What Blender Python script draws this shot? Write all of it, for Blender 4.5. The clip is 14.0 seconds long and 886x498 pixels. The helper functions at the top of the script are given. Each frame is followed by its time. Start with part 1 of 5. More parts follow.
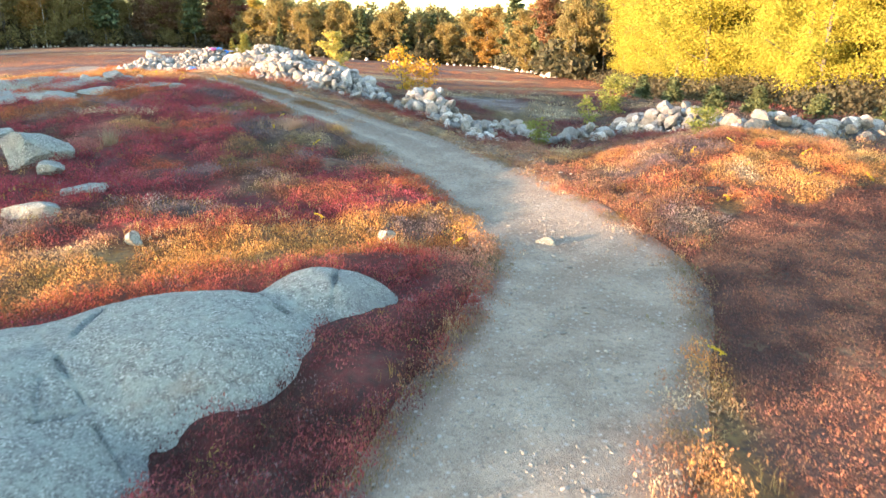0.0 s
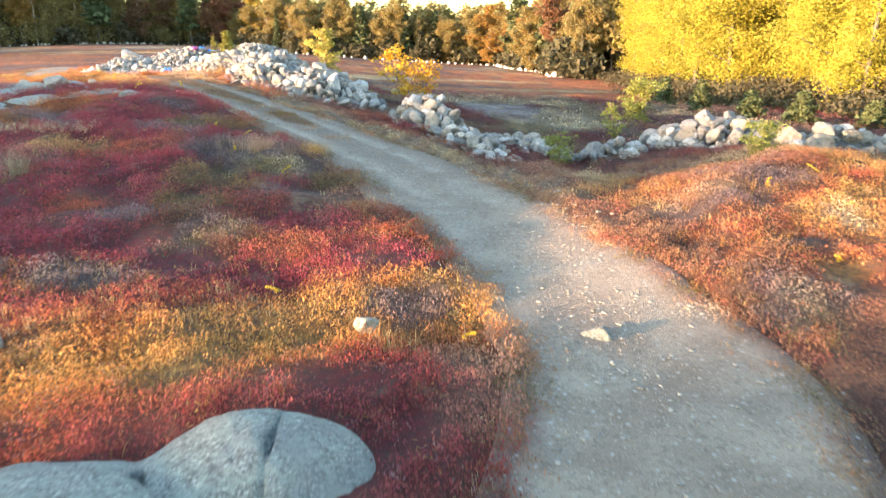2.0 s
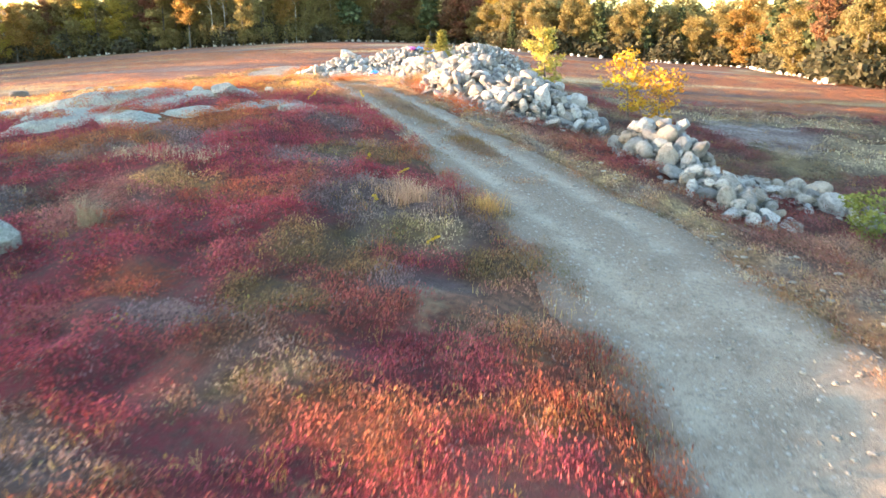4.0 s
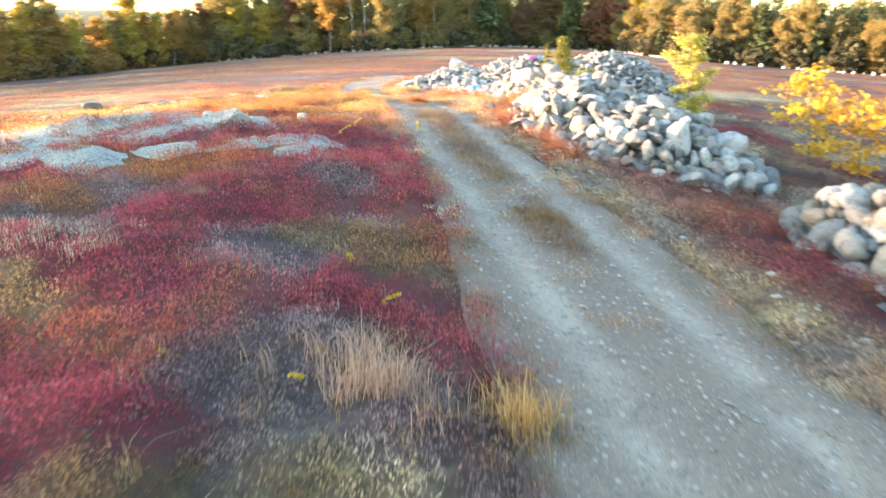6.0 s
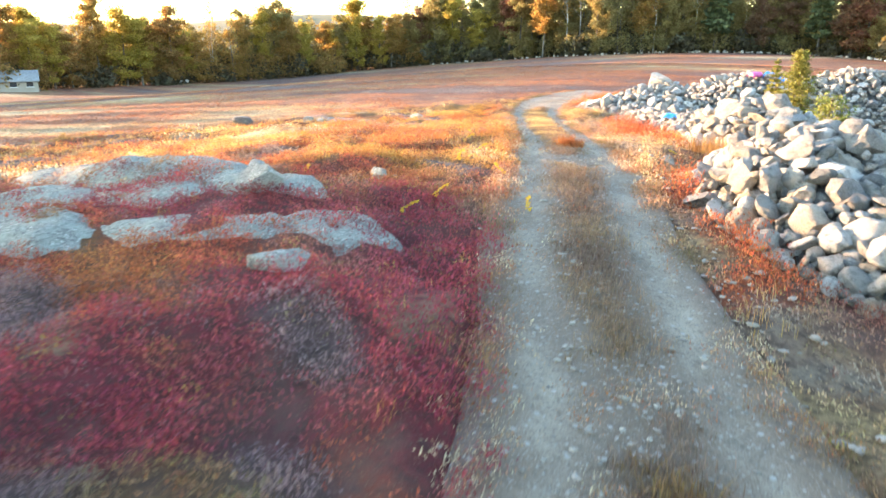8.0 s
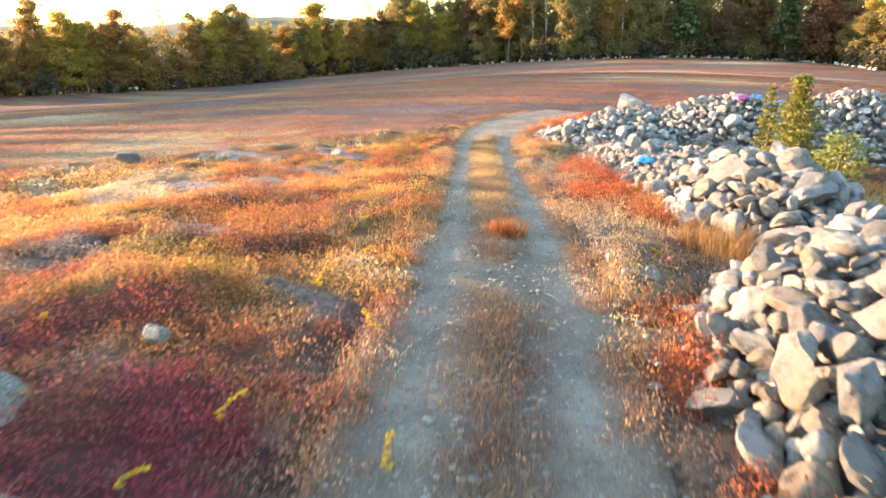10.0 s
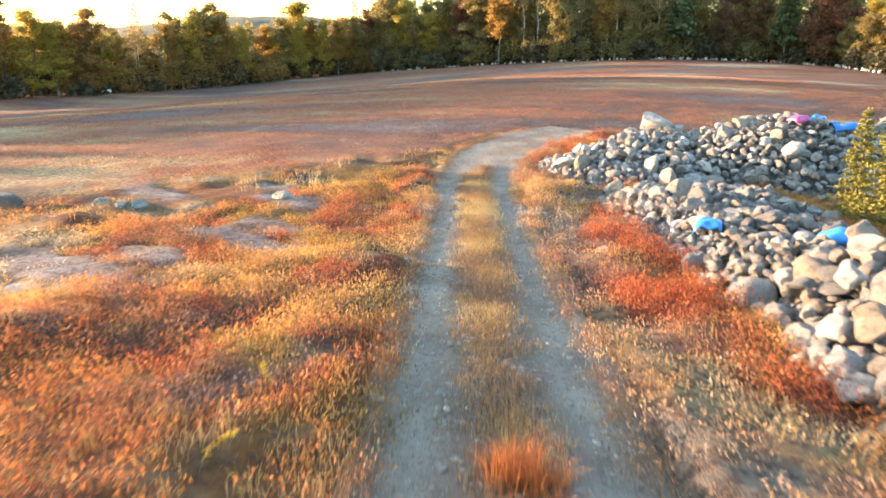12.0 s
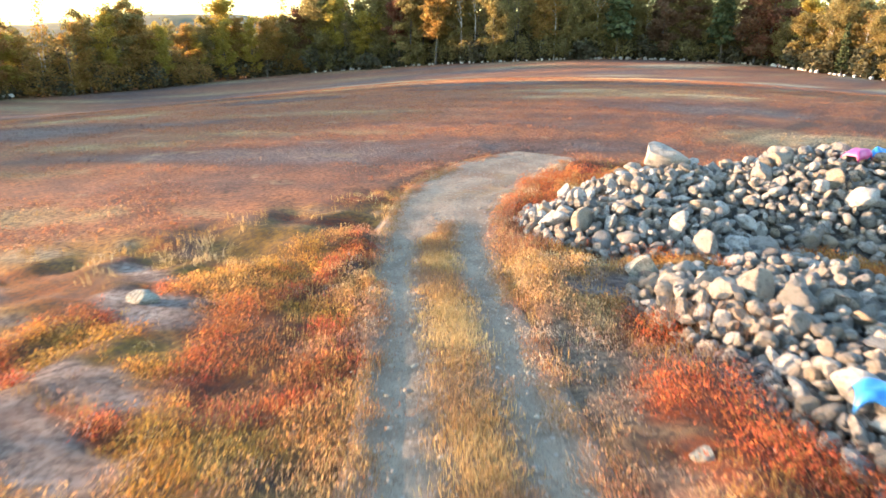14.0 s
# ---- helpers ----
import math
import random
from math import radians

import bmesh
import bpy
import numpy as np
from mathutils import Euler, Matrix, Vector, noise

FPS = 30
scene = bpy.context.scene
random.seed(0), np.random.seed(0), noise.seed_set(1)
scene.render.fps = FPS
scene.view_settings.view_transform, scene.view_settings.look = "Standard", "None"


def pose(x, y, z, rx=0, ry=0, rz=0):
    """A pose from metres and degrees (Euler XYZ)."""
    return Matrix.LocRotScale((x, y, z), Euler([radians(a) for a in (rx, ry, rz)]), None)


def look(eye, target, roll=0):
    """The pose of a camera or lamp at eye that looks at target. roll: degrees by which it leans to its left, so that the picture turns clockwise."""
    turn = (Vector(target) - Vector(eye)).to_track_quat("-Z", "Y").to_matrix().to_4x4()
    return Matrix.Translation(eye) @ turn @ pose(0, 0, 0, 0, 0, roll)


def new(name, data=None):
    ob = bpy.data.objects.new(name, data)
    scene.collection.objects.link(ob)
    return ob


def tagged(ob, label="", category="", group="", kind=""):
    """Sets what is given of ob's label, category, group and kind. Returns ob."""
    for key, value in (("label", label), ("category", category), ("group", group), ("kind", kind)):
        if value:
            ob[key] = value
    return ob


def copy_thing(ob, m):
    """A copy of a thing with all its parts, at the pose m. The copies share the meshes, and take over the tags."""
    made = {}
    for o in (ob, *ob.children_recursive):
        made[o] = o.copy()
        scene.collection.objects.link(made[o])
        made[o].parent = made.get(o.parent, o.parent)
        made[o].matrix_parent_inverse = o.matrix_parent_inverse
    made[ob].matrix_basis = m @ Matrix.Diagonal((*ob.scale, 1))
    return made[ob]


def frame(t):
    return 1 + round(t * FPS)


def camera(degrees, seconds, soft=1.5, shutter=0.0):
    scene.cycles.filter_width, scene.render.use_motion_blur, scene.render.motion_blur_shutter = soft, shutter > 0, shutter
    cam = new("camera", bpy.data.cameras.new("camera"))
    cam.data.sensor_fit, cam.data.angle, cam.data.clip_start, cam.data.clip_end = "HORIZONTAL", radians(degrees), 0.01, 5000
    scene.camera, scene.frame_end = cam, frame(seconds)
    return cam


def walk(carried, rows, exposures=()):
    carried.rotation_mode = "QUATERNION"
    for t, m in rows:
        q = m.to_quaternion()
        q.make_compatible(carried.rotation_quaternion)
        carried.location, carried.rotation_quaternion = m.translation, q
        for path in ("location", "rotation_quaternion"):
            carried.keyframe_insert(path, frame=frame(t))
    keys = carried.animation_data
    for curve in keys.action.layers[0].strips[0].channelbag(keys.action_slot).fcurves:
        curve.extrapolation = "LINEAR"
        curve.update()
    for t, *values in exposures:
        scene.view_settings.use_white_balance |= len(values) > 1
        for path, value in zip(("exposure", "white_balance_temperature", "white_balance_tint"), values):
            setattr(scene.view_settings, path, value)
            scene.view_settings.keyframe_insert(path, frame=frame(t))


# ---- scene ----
cam = camera(64.8, 14.0, shutter=0.5)
PATH = [
    (0, (0.67, 0.105, 4.024), (0.62, 2.015, 3.433), 0.0),
    (0.5, (0.64, 0.968, 4.023), (0.591, 2.878, 3.431), 0.1),
    (1, (0.612, 1.959, 4.008), (0.562, 3.869, 3.416), 0.1),
    (1.5, (0.572, 3.118, 4.022), (0.521, 5.027, 3.427), 0.0),
    (2, (0.507, 4.413, 4.033), (0.455, 6.321, 3.436), -0.0),
    (2.5, (0.425, 5.797, 4.05), (0.294, 7.7, 3.451), -0.0),
    (3, (0.383, 7.157, 4.072), (0.03, 9.032, 3.472), -0.1),
    (3.2, (0.34, 7.814, 4.081), (-0.123, 9.664, 3.479), -0.0),
    (5.3, (-0.409, 14.621, 4.146), (-1.196, 16.361, 3.553), -0.1),
    (5.5, (-0.593, 15.324, 4.134), (-1.44, 17.036, 3.543), -0.1),
    (6, (-1.026, 17.0, 4.171), (-2.027, 18.628, 3.581), -0.1),
    (6.5, (-1.557, 18.652, 4.214), (-2.704, 20.182, 3.626), -0.1),
    (7, (-2.132, 20.223, 4.303), (-3.415, 21.642, 3.718), -0.1),
    (7.5, (-2.651, 21.559, 4.394), (-4.046, 22.869, 3.812), -0.0),
    (8, (-3.179, 22.725, 4.49), (-4.62, 23.984, 3.907), -0.0),
    (8.5, (-3.812, 23.872, 4.724), (-5.242, 25.143, 4.142), 0.0),
    (8.7, (-4.082, 24.328, 4.835), (-5.505, 25.607, 4.252), 0.0),
    (10.8, (-7.839, 29.06, 5.081), (-9.217, 30.39, 4.506), 0.0),
    (11, (-8.239, 29.478, 5.115), (-9.617, 30.807, 4.538), 0.0),
    (11.5, (-9.302, 30.553, 5.146), (-10.68, 31.882, 4.569), 0.1),
    (12, (-10.421, 31.676, 5.164), (-11.788, 33.017, 4.587), 0.1),
    (12.5, (-11.565, 32.787, 5.191), (-12.915, 34.144, 4.612), 0.1),
    (13, (-12.741, 33.915, 5.227), (-14.06, 35.303, 4.648), 0.1),
    (13.5, (-13.836, 34.813, 5.346), (-15.116, 36.236, 4.765), 0.1),
    (14, (-15.036, 35.964, 5.398), (-16.275, 37.423, 4.817), 0.1),
]
walk(cam, [(t, look(eye, target, roll)) for t, eye, target, roll in PATH],
     exposures=((0, 3.4), (3.0, 3.5), (5.5, 3.9), (7.0, 3.92), (8.5, 3.62), (11.0, 3.24), (14.0, 3.2)))

# ---- world, sun and exposure ----
SUN_LEFT = 118.0          # degrees to the left of +y
SUN_UP = 5.5
world = bpy.data.worlds.new("world")
scene.world = world
world.use_nodes = True
wt = world.node_tree
sky = wt.nodes.new("ShaderNodeTexSky")
sky.sky_type = "NISHITA"
sky.sun_disc = False
sky.sun_elevation = radians(SUN_UP)
sky.sun_rotation = radians(-SUN_LEFT)
sky.altitude = 60
sky.dust_density = 0.6
sky.ozone_density = 1.5
wt.links.new(sky.outputs[0], wt.nodes["Background"].inputs[0])
wt.nodes["Background"].inputs[1].default_value = 0.15
SUNDIR = Vector((-math.sin(radians(SUN_LEFT)) * math.cos(radians(SUN_UP)), math.cos(radians(SUN_LEFT)) * math.cos(radians(SUN_UP)), math.sin(radians(SUN_UP))))
sun = new("sun", bpy.data.lights.new("sun", "SUN"))
sun.data.energy = 2.9
sun.data.angle = radians(0.6)
sun.data.color = (1.0, 0.62, 0.37)
sun.matrix_world = look((0, 0, 60) , Vector((0, 0, 60)) - SUNDIR)


# ---- noise and shape of the land ----
def vnoise(x, y, s, seed=0):
    """Smooth value noise, 0 to 1, with cells of s metres."""
    X, Y = np.asarray(x, float) / s + 113.7 * seed, np.asarray(y, float) / s + 57.3 * seed
    i, j = np.floor(X), np.floor(Y)
    u, v = X - i, Y - j
    u, v = u * u * (3 - 2 * u), v * v * (3 - 2 * v)

    def h(a, b):
        q = np.sin(a * 127.1 + b * 311.7) * 43758.5453
        return q - np.floor(q)

    return (h(i, j) * (1 - u) + h(i + 1, j) * u) * (1 - v) + (h(i, j + 1) * (1 - u) + h(i + 1, j + 1) * u) * v


def sstep(a, b, v):
    t = np.clip((np.asarray(v, float) - a) / (b - a), 0, 1)
    return t * t * (3 - 2 * t)


def gauss(x, y, cx, cy, sx, sy):
    return np.exp(-(((x - cx) / sx) ** 2 + ((y - cy) / sy) ** 2) / 2)


# hills and hollows: middle, spread, rise
BUMPS = ((-13, 29, 9, 1.51),
         (-9, 37, 9, 0.6),
         (8, 21, 5, 1.3),
         (4.5, 30, 6, -0.57),
         (4.8, 24, 2.6, -0.91),
         (-7, 20, 6, 0.47),
         (0, 8, 12, 0.3),
         (-20, 47, 12, 0.21),
         (-40, 80, 35, 3.95),
         (-85, 170, 55, 5.25),
         (-30, 40, 20, 0.46),
         (14, 38, 12, 1.06),
         (-150, 80, 60, -4.52),
         (0, 165, 60, -2.18),
         (10, 70, 25, -0.92),
         (-80, 60, 40, -0.14),
         (1.5, 18, 3, -0.37))


def land(x, y):
    x, y = np.asarray(x, float), np.asarray(y, float)
    far = np.hypot(x, y)
    k = np.minimum(1.0, 320.0 / np.maximum(far, 1.0))
    xs, ys = x * k, y * k
    z = -0.32 + 0.08 * xs / 100 + -1.39 * ys / 100
    for cx, cy, s, a in BUMPS:
        z = z + a * np.exp(-((x - cx) ** 2 + (y - cy) ** 2) / (2 * s * s))
    return z


def land1(x, y):
    return float(land(x, y))


# ---- the track ----
CENTRE = np.array([(-3, -45), (-1.3, -20), (0.1, -8), (0.6, 0), (1.05, 5), (2.1, 8.5), (2.85, 11.5), (2.41, 14.2), (1.16, 17.9), (0.04, 20.1), (-1.31, 22.15), (-4.58, 25.9),
                   (-7.42, 28.7), (-10.24, 31.8), (-13.12, 35.0), (-16.73, 38.7), (-20.73, 42.9), (-23.82, 46.1), (-26.31, 49.75), (-27.56, 53.2), (-28.2, 57)], float)


def spline(pts, step):
    """Evenly spaced points on a smooth line through pts."""
    p = np.vstack([2 * pts[0] - pts[1], pts, 2 * pts[-1] - pts[-2]])
    out = []
    for a, b, c, d in zip(p[:-3], p[1:-2], p[2:-1], p[3:]):
        t = np.linspace(0, 1, 24, endpoint=False)[:, None]
        out.append(0.5 * (2 * b + (c - a) * t + (2 * a - 5 * b + 4 * c - d) * t ** 2 + (3 * b - a - 3 * c + d) * t ** 3))
    q = np.vstack(out + [pts[-1:]])
    s = np.r_[0, np.cumsum(np.hypot(*np.diff(q, axis=0).T))]
    e = np.arange(0, s[-1], step)
    return np.stack([np.interp(e, s, q[:, 0]), np.interp(e, s, q[:, 1])], 1)


TRACK = spline(CENTRE, 0.15)
TAN = np.gradient(TRACK, axis=0)
TAN /= np.hypot(*TAN.T)[:, None]
NRM = np.stack([TAN[:, 1], -TAN[:, 0]], 1)      # to the right of the way
TRACK_Y = TRACK[:, 1]
HALF = np.interp(TRACK_Y, (-45, 4, 11.5, 14, 17, 20, 22, 25, 28, 34, 45, 48, 51, 54, 57), (1.2, 1.3, 1.58, 1.45, 1.4, 1.55, 1.6, 1.45, 1.17, 1.08, 1.08, 1.2, 1.45, 1.5, 1.0))


def track_place(x, y):
    """Signed distance from the track's middle (to its right: plus) and the half width there."""
    x, y = np.ravel(x), np.ravel(y)
    d, h = np.full(len(x), 999.0), np.full(len(x), 1.4)
    near = np.flatnonzero((x > -45) & (x < 20) & (y > -50) & (y < 75))
    for k in range(0, len(near), 4000):
        n = near[k:k + 4000]
        dx, dy = x[n, None] - TRACK[None, :, 0], y[n, None] - TRACK[None, :, 1]
        m = (dx * dx + dy * dy).argmin(1)
        r = np.arange(len(n))
        side = dx[r, m] * NRM[m, 0] + dy[r, m] * NRM[m, 1]
        dist = np.hypot(dx[r, m], dy[r, m])
        d[n], h[n] = np.where(side < 0, -dist, dist), HALF[m]
    return d, h


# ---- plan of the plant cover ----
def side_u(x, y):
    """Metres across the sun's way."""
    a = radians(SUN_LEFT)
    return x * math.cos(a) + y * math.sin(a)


def mown(x, y):
    """1 on the short, mown field, 0 on the heath."""
    w = 3.0 * (vnoise(x, y, 5, 11) - 0.5)
    line = np.interp(y, (-60, 10, 28, 38, 43, 49, 56, 62, 70), (-60, -45, -34, -31, -30, -28.5, -27, -18, 30))
    a = sstep(1.0, -1.0, x - line + w)
    b = sstep(-1.5, 1.5, y - 52 + w) * sstep(-9, -5, x)
    return np.clip(np.maximum(a, b), 0, 1)


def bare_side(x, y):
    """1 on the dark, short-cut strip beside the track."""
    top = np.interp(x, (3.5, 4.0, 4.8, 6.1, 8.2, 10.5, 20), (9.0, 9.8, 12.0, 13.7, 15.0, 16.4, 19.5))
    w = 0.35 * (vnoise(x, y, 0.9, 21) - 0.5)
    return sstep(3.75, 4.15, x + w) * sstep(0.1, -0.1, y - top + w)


def patches(x, y, spots, seed):
    """1 inside ragged patches (middle x, y and spread x, y), 0 outside."""
    x, y = np.asarray(x, float), np.asarray(y, float)
    g = np.zeros_like(x)
    for cx, cy, sx, sy in spots:
        near = (np.abs(x - cx) < 3.2 * sx) & (np.abs(y - cy) < 3.2 * sy)
        g[near] = np.maximum(g[near], gauss(x[near], y[near], cx, cy, sx, sy))
    return sstep(0.40, 0.62, g + 0.5 * (vnoise(x, y, 0.75, seed) - 0.5) + 0.3 * (vnoise(x, y, 0.25, seed + 1) - 0.5)) * (g > 0.05)


BARE_SPOTS = ((-23.0, 34.8, 2.2, 0.5), (-22.3, 32.6, 1.6, 0.4), (-12.9, 31.4, 0.8, 0.2), (-22.6, 36.3, 0.9, 0.35), (-22.4, 38.0, 1.3, 0.4), (-25.3, 40.9, 1.2, 0.5), (-30, 39.2, 2.2, 0.45), (-22.9, 38.9, 0.9, 0.4),
              (-27.2, 41.6, 1.0, 0.35), (-19.4, 46.6, 1.0, 0.7), (2.0, 37.5, 1.6, 2.2), (-16.8, 32.0, 1.0, 0.25), (-25.4, 47.6, 0.9, 0.6))
GREY_SPOTS = ((-7.3, 23.0, 0.9, 0.55), (-4.95, 20.9, 1.0, 0.75), (-7.0, 24.5, 0.5, 0.3), (-11.3, 23.7, 1.3, 0.5), (-8.3, 25.6, 0.6, 0.3), (-5.0, 14.0, 0.7, 0.3), (-5.6, 16.6, 0.8, 0.4), (-0.1, 13.8, 0.5, 0.35), (-9.8, 22.0, 0.8, 0.4), (-3.2, 18.6, 0.6, 0.5))
OLIVE_SPOTS = ((-4.5, 18.9, 0.9, 0.6), (-5.9, 23.6, 0.7, 0.4), (-3.9, 20.1, 0.5, 0.3), (-6.7, 24.0, 1.0, 0.5), (-2.4, 19.7, 0.5, 0.5), (-4.6, 17.4, 0.7, 0.4), (-12.9, 24.9, 1.2, 0.25))
CRIMSON_SPOTS = ((-3.0, 14.7, 1.6, 0.5), (-6.4, 15.2, 1.6, 0.6), (-1.0, 15.4, 1.0, 0.5), (-8.5, 22.7, 1.1, 0.6), (-6.9, 19.4, 1.1, 0.6), (-8.2, 27.0, 1.1, 1.2), (-3.4, 19.2, 0.6, 0.5), (-8.7, 24.0, 1.0, 0.6), (-5.7, 22.7, 0.6, 0.4), (-9.8, 28.4, 1.0, 0.7), (-9.6, 25.1, 1.0, 0.6), (-7.8, 21.3, 0.9, 0.5), (-2.4, 16.8, 0.9, 0.6),
                 (-7.1, 19.0, 1.4, 0.5), (-11.3, 29.2, 0.9, 0.5), (-6.4, 26.2, 0.7, 0.8), (-8.4, 17.6, 1.2, 0.6))
RUST_SPOTS = ((-11.6, 24.9, 1.3, 0.5), (-12.1, 23.0, 1.2, 0.6), (-13.5, 22.0, 1.5, 0.6), (-17.2, 33.1, 2.2, 0.6), (-14.1, 33.8, 1.0, 0.6), (-26.9, 39.9, 1.6, 0.35), (-15.5, 35.8, 0.6, 0.5), (-23.5, 41.5, 0.9, 0.6), (-28, 40.5, 1.2, 0.4), (-21.9, 40.6, 0.8, 0.5), (-18.5, 34.6, 1.4, 0.4), (-24.6, 37.0, 1.3, 0.4))
STRAW_SPOTS = ((-8.8, 20.5, 0.7, 0.4), (3.45, 7.4, 0.4, 0.9), (3.0, 6.0, 0.6, 0.7), (-19.6, 36.4, 1.6, 0.7), (-19.2, 39.2, 0.5, 1.0), (-20.1, 40.0, 0.5, 0.8), (-26.3, 44.9, 0.8, 0.5), (-20.4, 37.6, 1.3, 0.4), (-17.3, 36.9, 0.5, 0.9), (-21.2, 34.0, 1.2, 0.3), (-23.0, 43.6, 0.7, 0.6))
YELLOW_SPOTS = ((-15.3, 30.9, 1.3, 0.5), (-26.7, 43.8, 1.5, 0.9), (-27.1, 42.4, 1.2, 0.4), (-24.2, 39.5, 1.4, 0.5), (-23.0, 42.3, 0.7, 0.5), (-20.7, 38.8, 0.7, 0.5), (-18.2, 32.0, 1.2, 0.3), (-16.4, 34.9, 0.8, 0.3))
SCARLET_SPOTS = ((-7.15, 31.7, 0.6, 0.6), (-8.6, 33.0, 0.5, 0.4), (-6.4, 30.2, 0.45, 0.5), (-18.5, 45.2, 0.8, 0.5), (-16.2, 42.0, 0.75, 0.6), (-14.5, 40.1, 0.85, 0.65), (-24.5, 50.8, 0.8, 0.9), (-21.3, 48.8, 1.4, 0.5), (-25.5, 52.7, 0.8, 0.9), (-17.5, 43.0, 0.7, 0.5), (-12.2, 38.3, 0.6, 0.5), (-9.6, 34.2, 0.5, 0.4))


def stony_verge(x, y):
    """1 on the stony verge between the track and the heaps."""
    d, h = track_place(x, y)
    wob = 0.9 * (vnoise(x, y, 1.6, 63) - 0.5)
    return sstep(2.0, 0.7, d - h + wob) * (d > 0) * sstep(17, 20, y) * sstep(52, 46, y)


def bare_patch(x, y):
    """1 where grey soil and flat rock lie open in the warm heath."""
    return patches(x, y, BARE_SPOTS, 69)


GREYBROWN, MAROON, CRIMSON, REDOR = (0.215, 0.165, 0.155), (0.155, 0.043, 0.045), (0.30, 0.052, 0.066), (0.39, 0.09, 0.048)
GREYTWIG, BROWN = (0.205, 0.155, 0.15), (0.15, 0.085, 0.055)
RUSSET = (0.30, 0.13, 0.06)
OLIVE, ORANGE, GOLD, STRAW = (0.21, 0.18, 0.065), (0.50, 0.19, 0.06), (0.57, 0.315, 0.095), (0.58, 0.47, 0.30)
FIELD, FIELD2 = (0.40, 0.165, 0.085), (0.46, 0.30, 0.15)


def ramp(v, stops, cols):
    cols = np.array(cols)
    return np.stack([np.interp(v, stops, cols[:, k]) for k in range(3)], -1)


def tint(x, y, grain=0.0):
    """Colour of the plants that grow at a place, with the sun pools painted in warmer."""
    x, y = np.asarray(x, float), np.asarray(y, float)
    n = 0.48 * vnoise(x, y, 4.5, 31) + 0.36 * vnoise(x, y, 1.5, 32) + 0.16 * vnoise(x, y, 0.5, 33) + grain
    n = np.clip((n - 0.5) * 2.3 + 0.5, 0, 1)
    red = ramp(n, (0.0, 0.06, 0.12, 0.22, 0.28, 0.38, 0.48, 0.88, 1.0), (STRAW, OLIVE, GREYBROWN, GREYTWIG, BROWN, MAROON, CRIMSON, CRIMSON, REDOR))
    m = 0.45 * vnoise(x, y, 3.5, 41) + 0.38 * vnoise(x, y, 1.1, 42) + 0.17 * vnoise(x, y, 0.4, 43) + grain
    m = np.clip((m - 0.5) * 2.2 + 0.5, 0, 1)
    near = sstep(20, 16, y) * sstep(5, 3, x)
    # golden boost round u = 12.2 paints the sunlit band into the near heath
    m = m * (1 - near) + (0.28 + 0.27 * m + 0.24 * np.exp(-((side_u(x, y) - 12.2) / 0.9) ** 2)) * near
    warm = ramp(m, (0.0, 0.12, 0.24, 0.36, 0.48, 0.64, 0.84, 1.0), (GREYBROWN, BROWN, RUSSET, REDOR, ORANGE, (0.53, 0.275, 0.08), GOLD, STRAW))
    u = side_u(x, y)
    # w lays sunlight into the leaf colour: warm tones follow the sun pools
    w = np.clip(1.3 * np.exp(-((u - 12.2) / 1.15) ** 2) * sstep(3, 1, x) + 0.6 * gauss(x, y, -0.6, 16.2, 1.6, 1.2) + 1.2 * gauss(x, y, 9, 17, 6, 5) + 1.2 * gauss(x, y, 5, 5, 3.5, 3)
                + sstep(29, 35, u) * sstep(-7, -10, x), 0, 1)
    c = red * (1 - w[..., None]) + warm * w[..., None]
    g = sstep(0.68, 0.82, 0.6 * vnoise(x, y, 2.4, 51) + 0.4 * vnoise(x, y, 0.8, 52))[..., None] * (0.25 + 0.25 * w[..., None])
    c = c * (1 - g) + np.array(STRAW) * 0.8 * g
    hollow = np.clip(1.3 * gauss(x, y, 6, 36, 7, 9), 0, 1)[..., None]
    hm = ramp(0.7 * vnoise(x, y, 2.5, 61) + 0.3 * vnoise(x, y * 2, 0.9, 60), (0.2, 0.38, 0.5, 0.62, 0.8), (MAROON, (0.20, 0.10, 0.085), (0.17, 0.14, 0.08), (0.32, 0.25, 0.17), STRAW))
    c = c * (1 - hollow) + hm * hollow
    d, h = track_place(x, y)
    wob = 0.9 * (vnoise(x, y, 1.6, 63) - 0.5)
    right = stony_verge(x, y)
    left = 0.4 * sstep(0.30, 0.05, -d - h + 0.3 * wob) * (d < 0) * sstep(14, 20, y)
    verge = (np.maximum(right, left) * (0.55 + 0.45 * sstep(0.3, 0.6, vnoise(x, y, 2.2, 62))))[..., None]
    vc = ramp(0.6 * vnoise(x, y, 1.3, 64) + 0.4 * vnoise(x, y, 0.4, 65), (0.15, 0.35, 0.5, 0.65, 0.85), ((0.22, 0.17, 0.13), (0.34, 0.27, 0.20), (0.35, 0.21, 0.12), (0.44, 0.30, 0.15), (0.52, 0.40, 0.22)))
    c = c * (1 - verge) + vc * verge
    slope = np.clip(1.4 * gauss(x, y, -0.6, 7.6, 1.3, 1.8) + 1.2 * gauss(x, y, -1.8, 5.6, 1.0, 1.2), 0, 1)[..., None]
    c = c * (1 - slope) + ramp(vnoise(x, y, 0.5, 58), (0.2, 0.6, 0.85), ((0.11, 0.042, 0.036), (0.19, 0.05, 0.05), (0.30, 0.085, 0.075))) * slope
